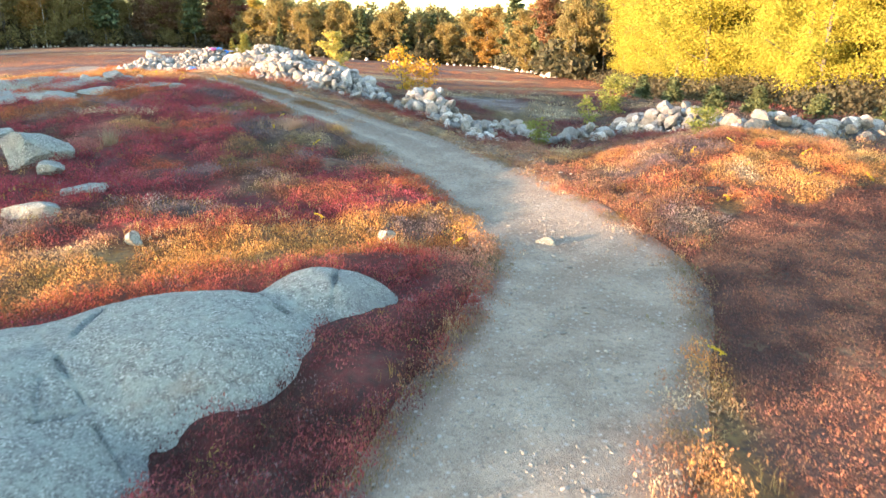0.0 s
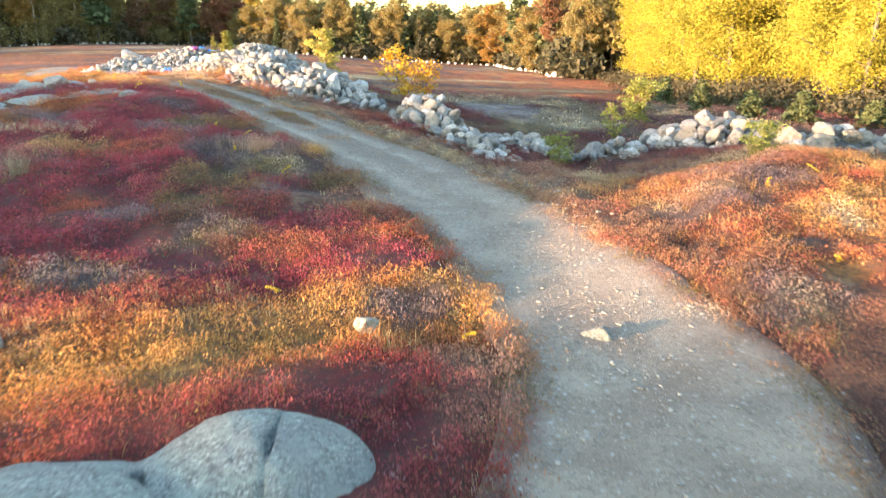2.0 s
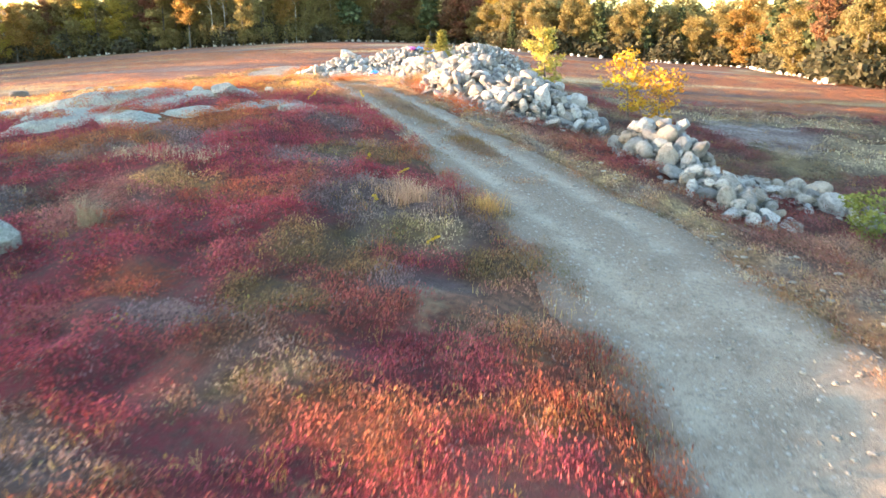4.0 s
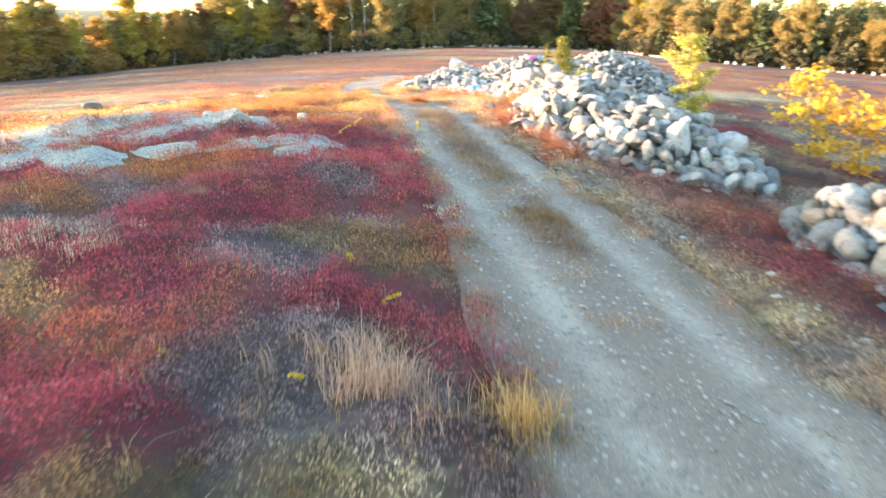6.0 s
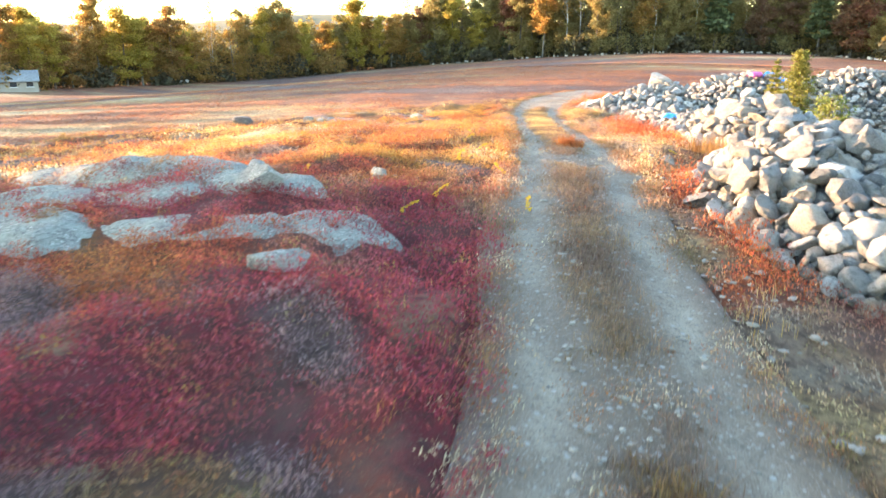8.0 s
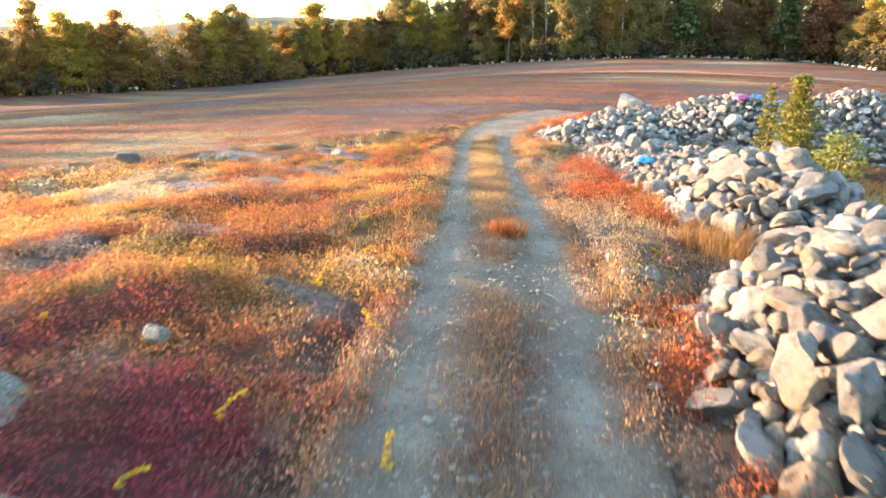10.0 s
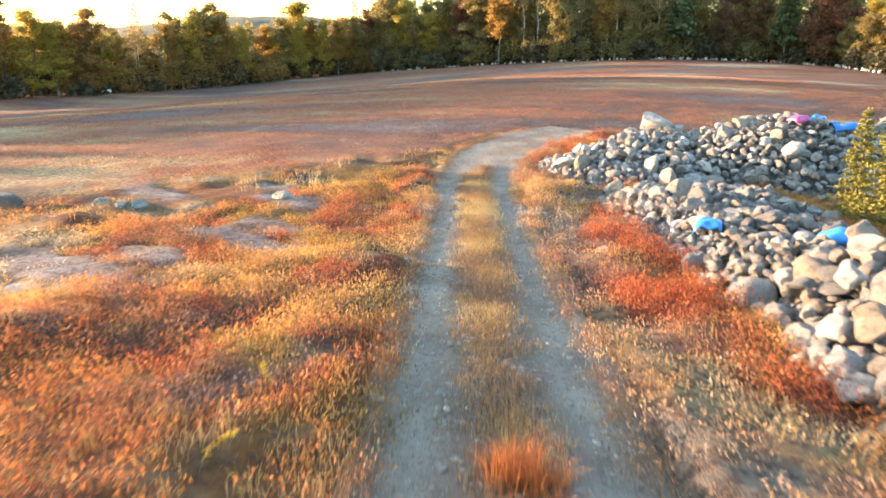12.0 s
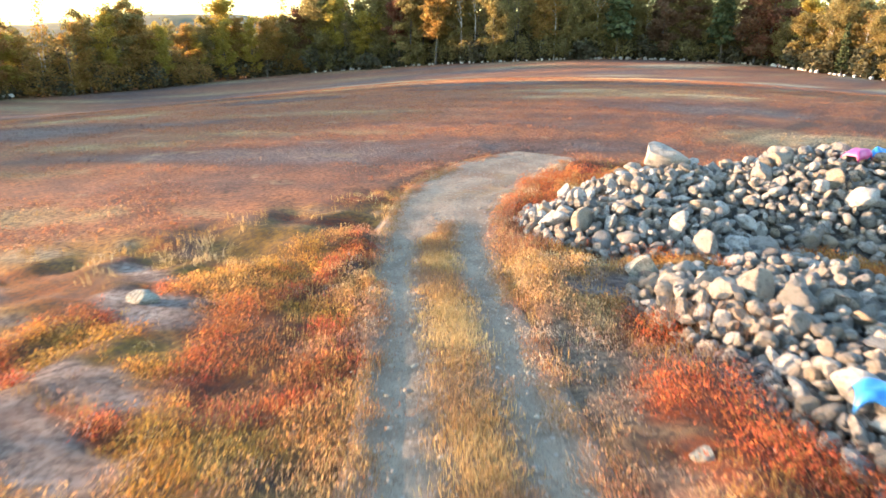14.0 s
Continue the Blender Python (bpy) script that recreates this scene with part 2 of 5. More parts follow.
    for spots, col, seed2, much in ((CRIMSON_SPOTS, CRIMSON, 141, 0.9), (GREY_SPOTS, GREYTWIG, 143, 0.85), (OLIVE_SPOTS, (0.20, 0.155, 0.06), 145, 0.7), (RUST_SPOTS, (0.37, 0.14, 0.048), 147, 0.75), (STRAW_SPOTS, (0.52, 0.32, 0.11), 149, 0.65),
                                    (YELLOW_SPOTS, (0.40, 0.25, 0.05), 151, 0.7), (SCARLET_SPOTS, (0.40, 0.10, 0.034), 153, 0.92)):
        k = much * patches(x, y, spots, seed2)[..., None]
        c = c * (1 - k) + np.array(col) * k
    c = c * (0.72 + 0.5 * vnoise(x, y, 0.42, 155) + 0.12 * vnoise(x, y, 0.17, 156))[..., None]
    p = bare_patch(x, y)[..., None]
    c = c * (1 - p) + ramp(vnoise(x, y, 0.6, 68), (0.2, 0.6, 0.9), ((0.19, 0.145, 0.13), (0.29, 0.24, 0.22), (0.38, 0.34, 0.315))) * p
    f = mown(x, y)[..., None]
    streak = 0.55 * vnoise(x * 0.28 + y * 0.2, y * 1.0 - x * 0.7, 3.2, 71) + 0.3 * vnoise(x, y, 9, 72) + 0.15 * vnoise(x, y, 0.7, 73)
    streak = streak + 0.5 * (vnoise(x * 0.25 + y * 0.2, y - x * 0.85, 7.0, 74) - 0.5)
    fc = ramp(streak, (0.15, 0.3, 0.45, 0.6, 0.72, 0.9), (GREYBROWN, (0.20, 0.105, 0.08), FIELD, FIELD, FIELD2, STRAW))
    c = c * (1 - f) + 0.9 * fc * f
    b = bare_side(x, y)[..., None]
    # cut strip's own dark tones; sunlight on its near end (y < 9) is painted lighter
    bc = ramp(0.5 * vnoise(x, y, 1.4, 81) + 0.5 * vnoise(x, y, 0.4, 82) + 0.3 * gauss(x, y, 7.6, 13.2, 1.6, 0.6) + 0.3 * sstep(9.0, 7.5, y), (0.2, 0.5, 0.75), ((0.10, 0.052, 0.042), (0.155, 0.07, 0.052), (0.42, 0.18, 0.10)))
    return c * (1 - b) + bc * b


# ---- materials ----
def nodes_of(name):
    m = bpy.data.materials.new(name)
    m.use_nodes = True
    t = m.node_tree
    return m, t, t.nodes["Principled BSDF"]


def node(t, kind, **sockets):
    n = t.nodes.new(kind)
    for k, v in sockets.items():
        n.inputs[k].default_value = v
    return n


def mix_col(t, a, b, fac, kind="MIX"):
    n = t.nodes.new("ShaderNodeMix")
    n.data_type, n.blend_type = "RGBA", kind
    for sock, v in ((n.inputs[0], fac), (n.inputs[6], a), (n.inputs[7], b)):
        if isinstance(v, (tuple, float, int)):
            sock.default_value = (*v, 1) if isinstance(v, tuple) else v
        else:
            t.links.new(v, sock)
    return n.outputs[2]


def tex(t, scale, detail=3.0, kind="ShaderNodeTexNoise", rough=0.6):
    co = t.nodes.new("ShaderNodeTexCoord")
    n = t.nodes.new(kind)
    n.inputs["Scale"].default_value = scale
    if kind == "ShaderNodeTexNoise":
        n.inputs["Detail"].default_value, n.inputs["Roughness"].default_value = detail, rough
    t.links.new(co.outputs["Object"], n.inputs["Vector"])
    return n


def rampnode(t, src, stops):
    r = t.nodes.new("ShaderNodeValToRGB")
    e = r.color_ramp.elements
    while len(e) < len(stops):
        e.new(0.5)
    for el, (p, c) in zip(e, stops):
        el.position, el.color = p, (*c, 1) if isinstance(c, tuple) else (c, c, c, 1)
    t.links.new(src, r.inputs[0])
    return r.outputs[0]


def bump(t, bsdf, height, strength, dist):
    b = node(t, "ShaderNodeBump", Strength=strength, Distance=dist)
    t.links.new(height, b.inputs["Height"])
    t.links.new(b.outputs[0], bsdf.inputs["Normal"])


def ground_material():
    m, t, p = nodes_of("heath_ground")
    a = t.nodes.new("ShaderNodeAttribute")
    a.attribute_name = "tint"
    n1, n2 = tex(t, 9.0, 5), tex(t, 45.0, 4)
    c = mix_col(t, a.outputs["Color"], (0.055, 0.038, 0.032), rampnode(t, n1.outputs["Fac"], ((0.36, 0.75), (0.60, 0.0))))
    c = mix_col(t, c, (0.45, 0.34, 0.2), rampnode(t, n2.outputs["Fac"], ((0.6, 0.0), (0.78, 0.55))))
    n3 = tex(t, 0.55, 7, rough=0.7)
    c = mix_col(t, c, (0.13, 0.075, 0.06), rampnode(t, n3.outputs["Fac"], ((0.36, 0.6), (0.47, 0.0))))
    c = mix_col(t, c, (0.50, 0.38, 0.22), rampnode(t, n3.outputs["Fac"], ((0.58, 0.0), (0.72, 0.4))))
    t.links.new(c, p.inputs["Base Color"])
    p.inputs["Roughness"].default_value = 0.95
    p.inputs["Specular IOR Level"].default_value = 0.15
    bump(t, p, n2.outputs["Fac"], 0.9, 0.05)
    return m


def gravel_material():
    m, t, p = nodes_of("track_gravel")
    a = t.nodes.new("ShaderNodeAttribute")
    a.attribute_name = "tint"
    n1, n2 = tex(t, 1.1, 5), tex(t, 60.0, 4)
    v = tex(t, 34.0, kind="ShaderNodeTexVoronoi")
    v2 = tex(t, 12.0, kind="ShaderNodeTexVoronoi")
    c = mix_col(t, a.outputs["Color"], (0.215, 0.16, 0.115), rampnode(t, n1.outputs["Fac"], ((0.40, 0.0), (0.62, 0.8))))
    c = mix_col(t, c, (0.44, 0.395, 0.335), rampnode(t, v.outputs["Distance"], ((0.10, 0.6), (0.34, 0.0))))
    c = mix_col(t, c, (0.44, 0.41, 0.365), rampnode(t, v2.outputs["Distance"], ((0.10, 0.8), (0.2, 0.0))))
    c = mix_col(t, c, (0.12, 0.09, 0.07), rampnode(t, n2.outputs["Fac"], ((0.33, 0.7), (0.5, 0.0))))
    n5, v3 = tex(t, 12.0, 6, rough=0.8), tex(t, 6.0, kind="ShaderNodeTexVoronoi")
    c = mix_col(t, c, (0.11, 0.088, 0.07), rampnode(t, n5.outputs["Fac"], ((0.36, 0.65), (0.49, 0.0))))
    c = mix_col(t, c, (0.40, 0.375, 0.335), rampnode(t, v3.outputs["Distance"], ((0.10, 0.85), (0.19, 0.0))))
    t.links.new(c, p.inputs["Base Color"])
    p.inputs["Roughness"].default_value = 0.93
    bump(t, p, n2.outputs["Fac"], 0.9, 0.04)
    return m


def stone_material(name, tones, lichen=0.35, grain=26.0, scale=2.6, island=False):
    """Weathered granite: tone by piece, specks, lichen, stains and pitting."""
    m, t, p = nodes_of(name)
    info = t.nodes.new("ShaderNodeNewGeometry" if island else "ShaderNodeObjectInfo")
    base = rampnode(t, info.outputs["Random Per Island" if island else "Random"], tones)
    n1, n2, n3 = tex(t, scale, 6), tex(t, grain, 5, rough=0.75), tex(t, scale * 4, 4)
    c = mix_col(t, base, (0.10, 0.095, 0.09), rampnode(t, n1.outputs["Fac"], ((0.32, 0.7), (0.50, 0.0))))
    c = mix_col(t, c, (0.46, 0.47, 0.43), rampnode(t, n3.outputs["Fac"], ((0.55, 0.0), (0.68, lichen))))
    c = mix_col(t, c, (0.07, 0.07, 0.07), rampnode(t, n2.outputs["Fac"], ((0.30, 0.55), (0.47, 0.0))))
    c = mix_col(t, c, (0.62, 0.60, 0.57), rampnode(t, n2.outputs["Fac"], ((0.56, 0.0), (0.70, 0.6))))
    n4 = tex(t, scale * 11, 3, rough=0.7)
    c = mix_col(t, c, (0.13, 0.13, 0.125), rampnode(t, n4.outputs["Fac"], ((0.36, 0.55), (0.48, 0.0))))
    c = mix_col(t, c, (0.52, 0.54, 0.50), rampnode(t, n4.outputs["Fac"], ((0.56, 0.0), (0.66, lichen))))
    t.links.new(c, p.inputs["Base Color"])
    p.inputs["Roughness"].default_value = 0.88
    p.inputs["Specular IOR Level"].default_value = 0.3
    bump(t, p, n2.outputs["Fac"], 1.0, 0.05)
    return m


def slab_material():
    """Bare granite: crystals, pale lichen, dark seeps, rusty stains."""
    m, t, p = nodes_of("bedrock")
    n1, n2, n3 = tex(t, 0.9, 6), tex(t, 4.5, 6, rough=0.7), tex(t, 38.0, 4, rough=0.8)
    v = tex(t, 46.0, kind="ShaderNodeTexVoronoi")
    sep = t.nodes.new("ShaderNodeSeparateColor")
    t.links.new(v.outputs["Color"], sep.inputs[0])
    c = rampnode(t, sep.outputs[0], ((0.0, (0.14, 0.138, 0.122)), (0.45, (0.265, 0.262, 0.23)), (0.8, (0.36, 0.355, 0.31)), (1.0, (0.58, 0.565, 0.50))))
    c = mix_col(t, c, (0.35, 0.37, 0.315), rampnode(t, n2.outputs["Fac"], ((0.46, 0.0), (0.58, 0.75))))
    c = mix_col(t, c, (0.20, 0.20, 0.195), rampnode(t, n1.outputs["Fac"], ((0.36, 0.55), (0.50, 0.0))))
    c = mix_col(t, c, (0.10, 0.10, 0.10), rampnode(t, n3.outputs["Fac"], ((0.33, 0.8), (0.44, 0.0))))
    c = mix_col(t, c, (0.36, 0.26, 0.18), rampnode(t, n1.outputs["Fac"], ((0.58, 0.0), (0.70, 0.5))))
    n6 = tex(t, 11.0, 5, rough=0.8)
    c = mix_col(t, c, (0.13, 0.125, 0.115), rampnode(t, n6.outputs["Fac"], ((0.36, 0.6), (0.47, 0.0))))
    t.links.new(c, p.inputs["Base Color"])
    p.inputs["Roughness"].default_value = 0.9
    p.inputs["Specular IOR Level"].default_value = 0.25
    bump(t, p, n3.outputs["Fac"], 1.0, 0.04)
    return m


def leaf_material(name, attr=False, cols=(), glow=0.35, vary=0.28):
    """Leaves: half reflect, half let light through; tone by plant and by leaf."""
    m, t, p = nodes_of(name)
    geo, info = t.nodes.new("ShaderNodeNewGeometry"), t.nodes.new("ShaderNodeObjectInfo")
    if attr:
        a = t.nodes.new("ShaderNodeAttribute")
        a.attribute_name = "tint"
        c = a.outputs["Color"]
    else:
        c = rampnode(t, info.outputs["Random"], cols)
        n = tex(t, 0.5, 3)
        c = mix_col(t, c, rampnode(t, n.outputs["Fac"], ((0.35, cols[0][1]), (0.65, cols[-1][1]))), 0.45)
    hsv = t.nodes.new("ShaderNodeHueSaturation")
    r1 = t.nodes.new("ShaderNodeMapRange")
    r1.inputs["To Min"].default_value, r1.inputs["To Max"].default_value = 1 - vary, 1 + vary
    t.links.new(geo.outputs["Random Per Island"], r1.inputs["Value"])
    t.links.new(r1.outputs[0], hsv.inputs["Value"])
    r2 = t.nodes.new("ShaderNodeMapRange")
    r2.inputs["To Min"].default_value, r2.inputs["To Max"].default_value = 0.485, 0.515
    mul = t.nodes.new("ShaderNodeMath")
    mul.operation = "FRACT"
    m2 = t.nodes.new("ShaderNodeMath")
    m2.operation = "MULTIPLY"
    m2.inputs[1].default_value = 7.31
    t.links.new(geo.outputs["Random Per Island"], m2.inputs[0])
    t.links.new(m2.outputs[0], mul.inputs[0])
    t.links.new(mul.outputs[0], r2.inputs["Value"])
    t.links.new(r2.outputs[0], hsv.inputs["Hue"])
    t.links.new(c, hsv.inputs["Color"])
    t.links.new(hsv.outputs[0], p.inputs["Base Color"])
    p.inputs["Roughness"].default_value = 0.7
    p.inputs["Specular IOR Level"].default_value = 0.2
    tr = t.nodes.new("ShaderNodeBsdfTranslucent")
    t.links.new(hsv.outputs[0], tr.inputs["Color"])
    mx = t.nodes.new("ShaderNodeMixShader")
    mx.inputs[0].default_value = glow
    t.links.new(p.outputs[0], mx.inputs[1])
    t.links.new(tr.outputs[0], mx.inputs[2])
    t.links.new(mx.outputs[0], t.nodes["Material Output"].inputs["Surface"])
    return m


def bark_material(name, a, b, scale=3.0):
    m, t, p = nodes_of(name)
    n = tex(t, scale, 5)
    t.links.new(rampnode(t, n.outputs["Fac"], ((0.3, a), (0.65, b))), p.inputs["Base Color"])
    p.inputs["Roughness"].default_value = 0.9
    bump(t, p, n.outputs["Fac"], 0.5, 0.03)
    return m


def plain_material(name, col, rough=0.6, var=0.15, scale=4.0):
    m, t, p = nodes_of(name)
    n = tex(t, scale, 4)
    dark = tuple(v * (1 - var * 2) for v in col)
    t.links.new(rampnode(t, n.outputs["Fac"], ((0.35, dark), (0.65, col))), p.inputs["Base Color"])
    p.inputs["Roughness"].default_value = rough
    bump(t, p, n.outputs["Fac"], 0.2, 0.02)
    return m


M_GROUND, M_GRAVEL = ground_material(), gravel_material()
M_STONE = stone_material("field_stone", ((0.0, (0.15, 0.148, 0.146)), (0.14, (0.36, 0.335, 0.305)), (0.28, (0.42, 0.32, 0.22)), (0.42, (0.47, 0.43, 0.375)), (0.54, (0.24, 0.225, 0.205)), (0.68, (0.58, 0.53, 0.465)), (0.86, (0.66, 0.635, 0.59)), (1.0, (0.20, 0.195, 0.195))))
M_SMALL = stone_material("small_stone", ((0.0, (0.156, 0.152, 0.152)), (0.15, (0.264, 0.253, 0.233)), (0.3, (0.311, 0.233, 0.163)), (0.45, (0.334, 0.311, 0.280)), (0.58, (0.210, 0.194, 0.179)), (0.72, (0.405, 0.373, 0.334)), (0.88, (0.451, 0.436, 0.412)), (1.0, (0.171, 0.167, 0.167))), island=True)
M_SLAB = slab_material()
M_PEBBLE = leaf_material("pebble", cols=((0.0, (0.28, 0.25, 0.21)), (0.5, (0.30, 0.27, 0.225)), (1.0, (0.22, 0.19, 0.155))), glow=0.0, vary=0.32)
# dark tone that paints shade between heap stones; also used on the brown boulder
M_DARK_STONE = stone_material("rubble", ((0.0, (0.12, 0.115, 0.11)), (1.0, (0.13, 0.12, 0.115))), 0.3, 30.0, 4.0)
M_HEATH = leaf_material("heath_leaf", True, glow=0.42, vary=0.12)
M_GRASS = leaf_material("dry_grass", True, glow=0.42)
M_LEAF = {
    "yellow": leaf_material("leaf_yellow", cols=((0.0, (0.44, 0.32, 0.07)), (0.5, (0.48, 0.36, 0.075)), (1.0, (0.38, 0.31, 0.07))), glow=0.6),
    "gold": leaf_material("leaf_gold", cols=((0.0, (0.36, 0.23, 0.07)), (0.5, (0.40, 0.27, 0.075)), (1.0, (0.33, 0.19, 0.07))), glow=0.6),
    "olive": leaf_material("leaf_olive", cols=((0.0, (0.30, 0.235, 0.09)), (0.5, (0.33, 0.265, 0.10)), (1.0, (0.24, 0.205, 0.085))), glow=0.55),
    "rust": leaf_material("leaf_rust", cols=((0.0, (0.19, 0.11, 0.055)), (0.5, (0.16, 0.11, 0.06)), (1.0, (0.21, 0.085, 0.05)))),
    "pine": leaf_material("leaf_pine", cols=((0.0, (0.065, 0.09, 0.04)), (0.5, (0.08, 0.105, 0.045)), (1.0, (0.095, 0.10, 0.04))), glow=0.15),
    "sun": leaf_material("leaf_bright", cols=((0.0, (0.36, 0.31, 0.045)), (0.5, (0.40, 0.36, 0.05)), (1.0, (0.30, 0.30, 0.05))), vary=0.16),
    "lime": leaf_material("leaf_lime", cols=((0.0, (0.22, 0.24, 0.06)), (0.5, (0.28, 0.28, 0.065)), (1.0, (0.18, 0.21, 0.06)))),
    "brush": leaf_material("leaf_brush", cols=((0.0, (0.10, 0.085, 0.05)), (0.5, (0.115, 0.085, 0.055)), (1.0, (0.08, 0.085, 0.045)))),
    "fir": leaf_material("leaf_fir", cols=((0.0, (0.19, 0.185, 0.04)), (0.5, (0.25, 0.225, 0.045)), (1.0, (0.16, 0.17, 0.04))), glow=0.2),
    "lemon": leaf_material("leaf_lemon", cols=((0.0, (0.44, 0.38, 0.09)), (0.5, (0.50, 0.42, 0.10)), (1.0, (0.38, 0.36, 0.09)))),
    "weed": leaf_material("leaf_weed", cols=((0.0, (0.62, 0.43, 0.05)), (0.5, (0.66, 0.46, 0.05)), (1.0, (0.50, 0.38, 0.05)))),
    "flame": leaf_material("leaf_flame", cols=((0.0, (0.55, 0.38, 0.03)), (0.5, (0.58, 0.28, 0.04)), (1.0, (0.50, 0.14, 0.05)))),
}
M_BARK = bark_material("bark_grey", (0.075, 0.065, 0.055), (0.17, 0.15, 0.125))
M_BIRCH = bark_material("bark_birch", (0.26, 0.24, 0.21), (0.55, 0.53, 0.48))
M_TWIG = bark_material("twig", (0.12, 0.09, 0.07), (0.22, 0.17, 0.13))


# ---- building helpers ----
def mesh_of(name, verts, faces, mats=(), smooth=False, attr=None, mat_index=None):
    """A mesh from arrays; faces are triangles or quads of one size."""
    verts, faces = np.asarray(verts, np.float32), np.asarray(faces, np.int32)
    me = bpy.data.meshes.new(name)
    n, k = faces.shape
    me.vertices.add(len(verts))
    me.vertices.foreach_set("co", verts.ravel())
    me.loops.add(n * k)
    me.loops.foreach_set("vertex_index", faces.ravel())
    me.polygons.add(n)
    me.polygons.foreach_set("loop_start", np.arange(0, n * k, k, dtype=np.int32))
    me.polygons.foreach_set("loop_total", np.full(n, k, np.int32))
    if smooth:
        me.polygons.foreach_set("use_smooth", np.ones(n, bool))
    for m in mats:
        me.materials.append(m)
    if mat_index is not None:
        me.polygons.foreach_set("material_index", np.asarray(mat_index, np.int32))
    me.update(calc_edges=True)
    if attr is not None:
        a = me.color_attributes.new("tint", "FLOAT_COLOR", "POINT")
        col = np.ones((len(verts), 4), np.float32)
        col[:, :3] = attr
        a.data.foreach_set("color", col.ravel())
    return me


def thing(name, me=None, label="", category="", group="", kind="", at=None):
    ob = new(name, me)
    if at is not None:
        ob.matrix_basis = at
    return tagged(ob, label, category, group, kind)


def part(name, me, parent, label="", at=None):
    ob = new(name, me)
    ob.parent = parent
    if at is not None:
        ob.matrix_basis = at
    return tagged(ob, label)


def grid_mesh(name, xs, ys, zfun, mats, attr=None, smooth=True):
    X, Y = np.meshgrid(xs, ys, indexing="ij")
    x, y = X.ravel(), Y.ravel()
    v = np.stack([x, y, zfun(x, y)], 1)
    a, b = len(xs), len(ys)
    i = (np.arange(a - 1)[:, None] * b + np.arange(b - 1)[None, :]).ravel()
    f = np.stack([i, i + b, i + b + 1, i + 1], 1)
    return mesh_of(name, v, f, mats, smooth, attr(x, y) if attr else None)


# ---- the ground ----
def graded(lo, hi, step, end_lo, end_hi, grow=1.16):
    mid = list(np.arange(lo, hi + 1e-6, step))
    a, s = [mid[0]], step
    while a[-1] > end_lo:
        s *= grow
        a.append(a[-1] - s)
    b, s = [mid[-1]], step
    while b[-1] < end_hi:
        s *= grow
        b.append(b[-1] + s)
    return np.array(a[:0:-1] + mid + b[1:])


def relief(x, y):
    """Hummocks of the heath."""
    near = sstep(90, 40, np.hypot(x + 10, y - 30))
    r = 0.30 * (vnoise(x, y, 1.7, 5) - 0.5) + 0.24 * (vnoise(x, y, 0.65, 6) - 0.5)
    return r * near * (1 - 0.75 * mown(x, y)) * (1 - 0.7 * bare_side(x, y)) * (1 - 0.75 * bare_patch(x, y))


def ground_z(x, y):
    d, h = track_place(x, y)
    bed = sstep(1.34, 1.12, np.abs(d) / h)
    return land(x, y) + relief(x, y) * (1 - bed) - 0.09 * bed


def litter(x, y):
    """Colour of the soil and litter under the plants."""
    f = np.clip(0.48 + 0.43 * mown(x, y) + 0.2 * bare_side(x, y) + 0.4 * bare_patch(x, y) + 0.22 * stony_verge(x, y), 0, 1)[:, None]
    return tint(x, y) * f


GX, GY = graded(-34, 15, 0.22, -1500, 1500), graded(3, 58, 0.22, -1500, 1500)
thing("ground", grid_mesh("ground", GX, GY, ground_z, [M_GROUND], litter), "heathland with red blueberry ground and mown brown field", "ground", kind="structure")


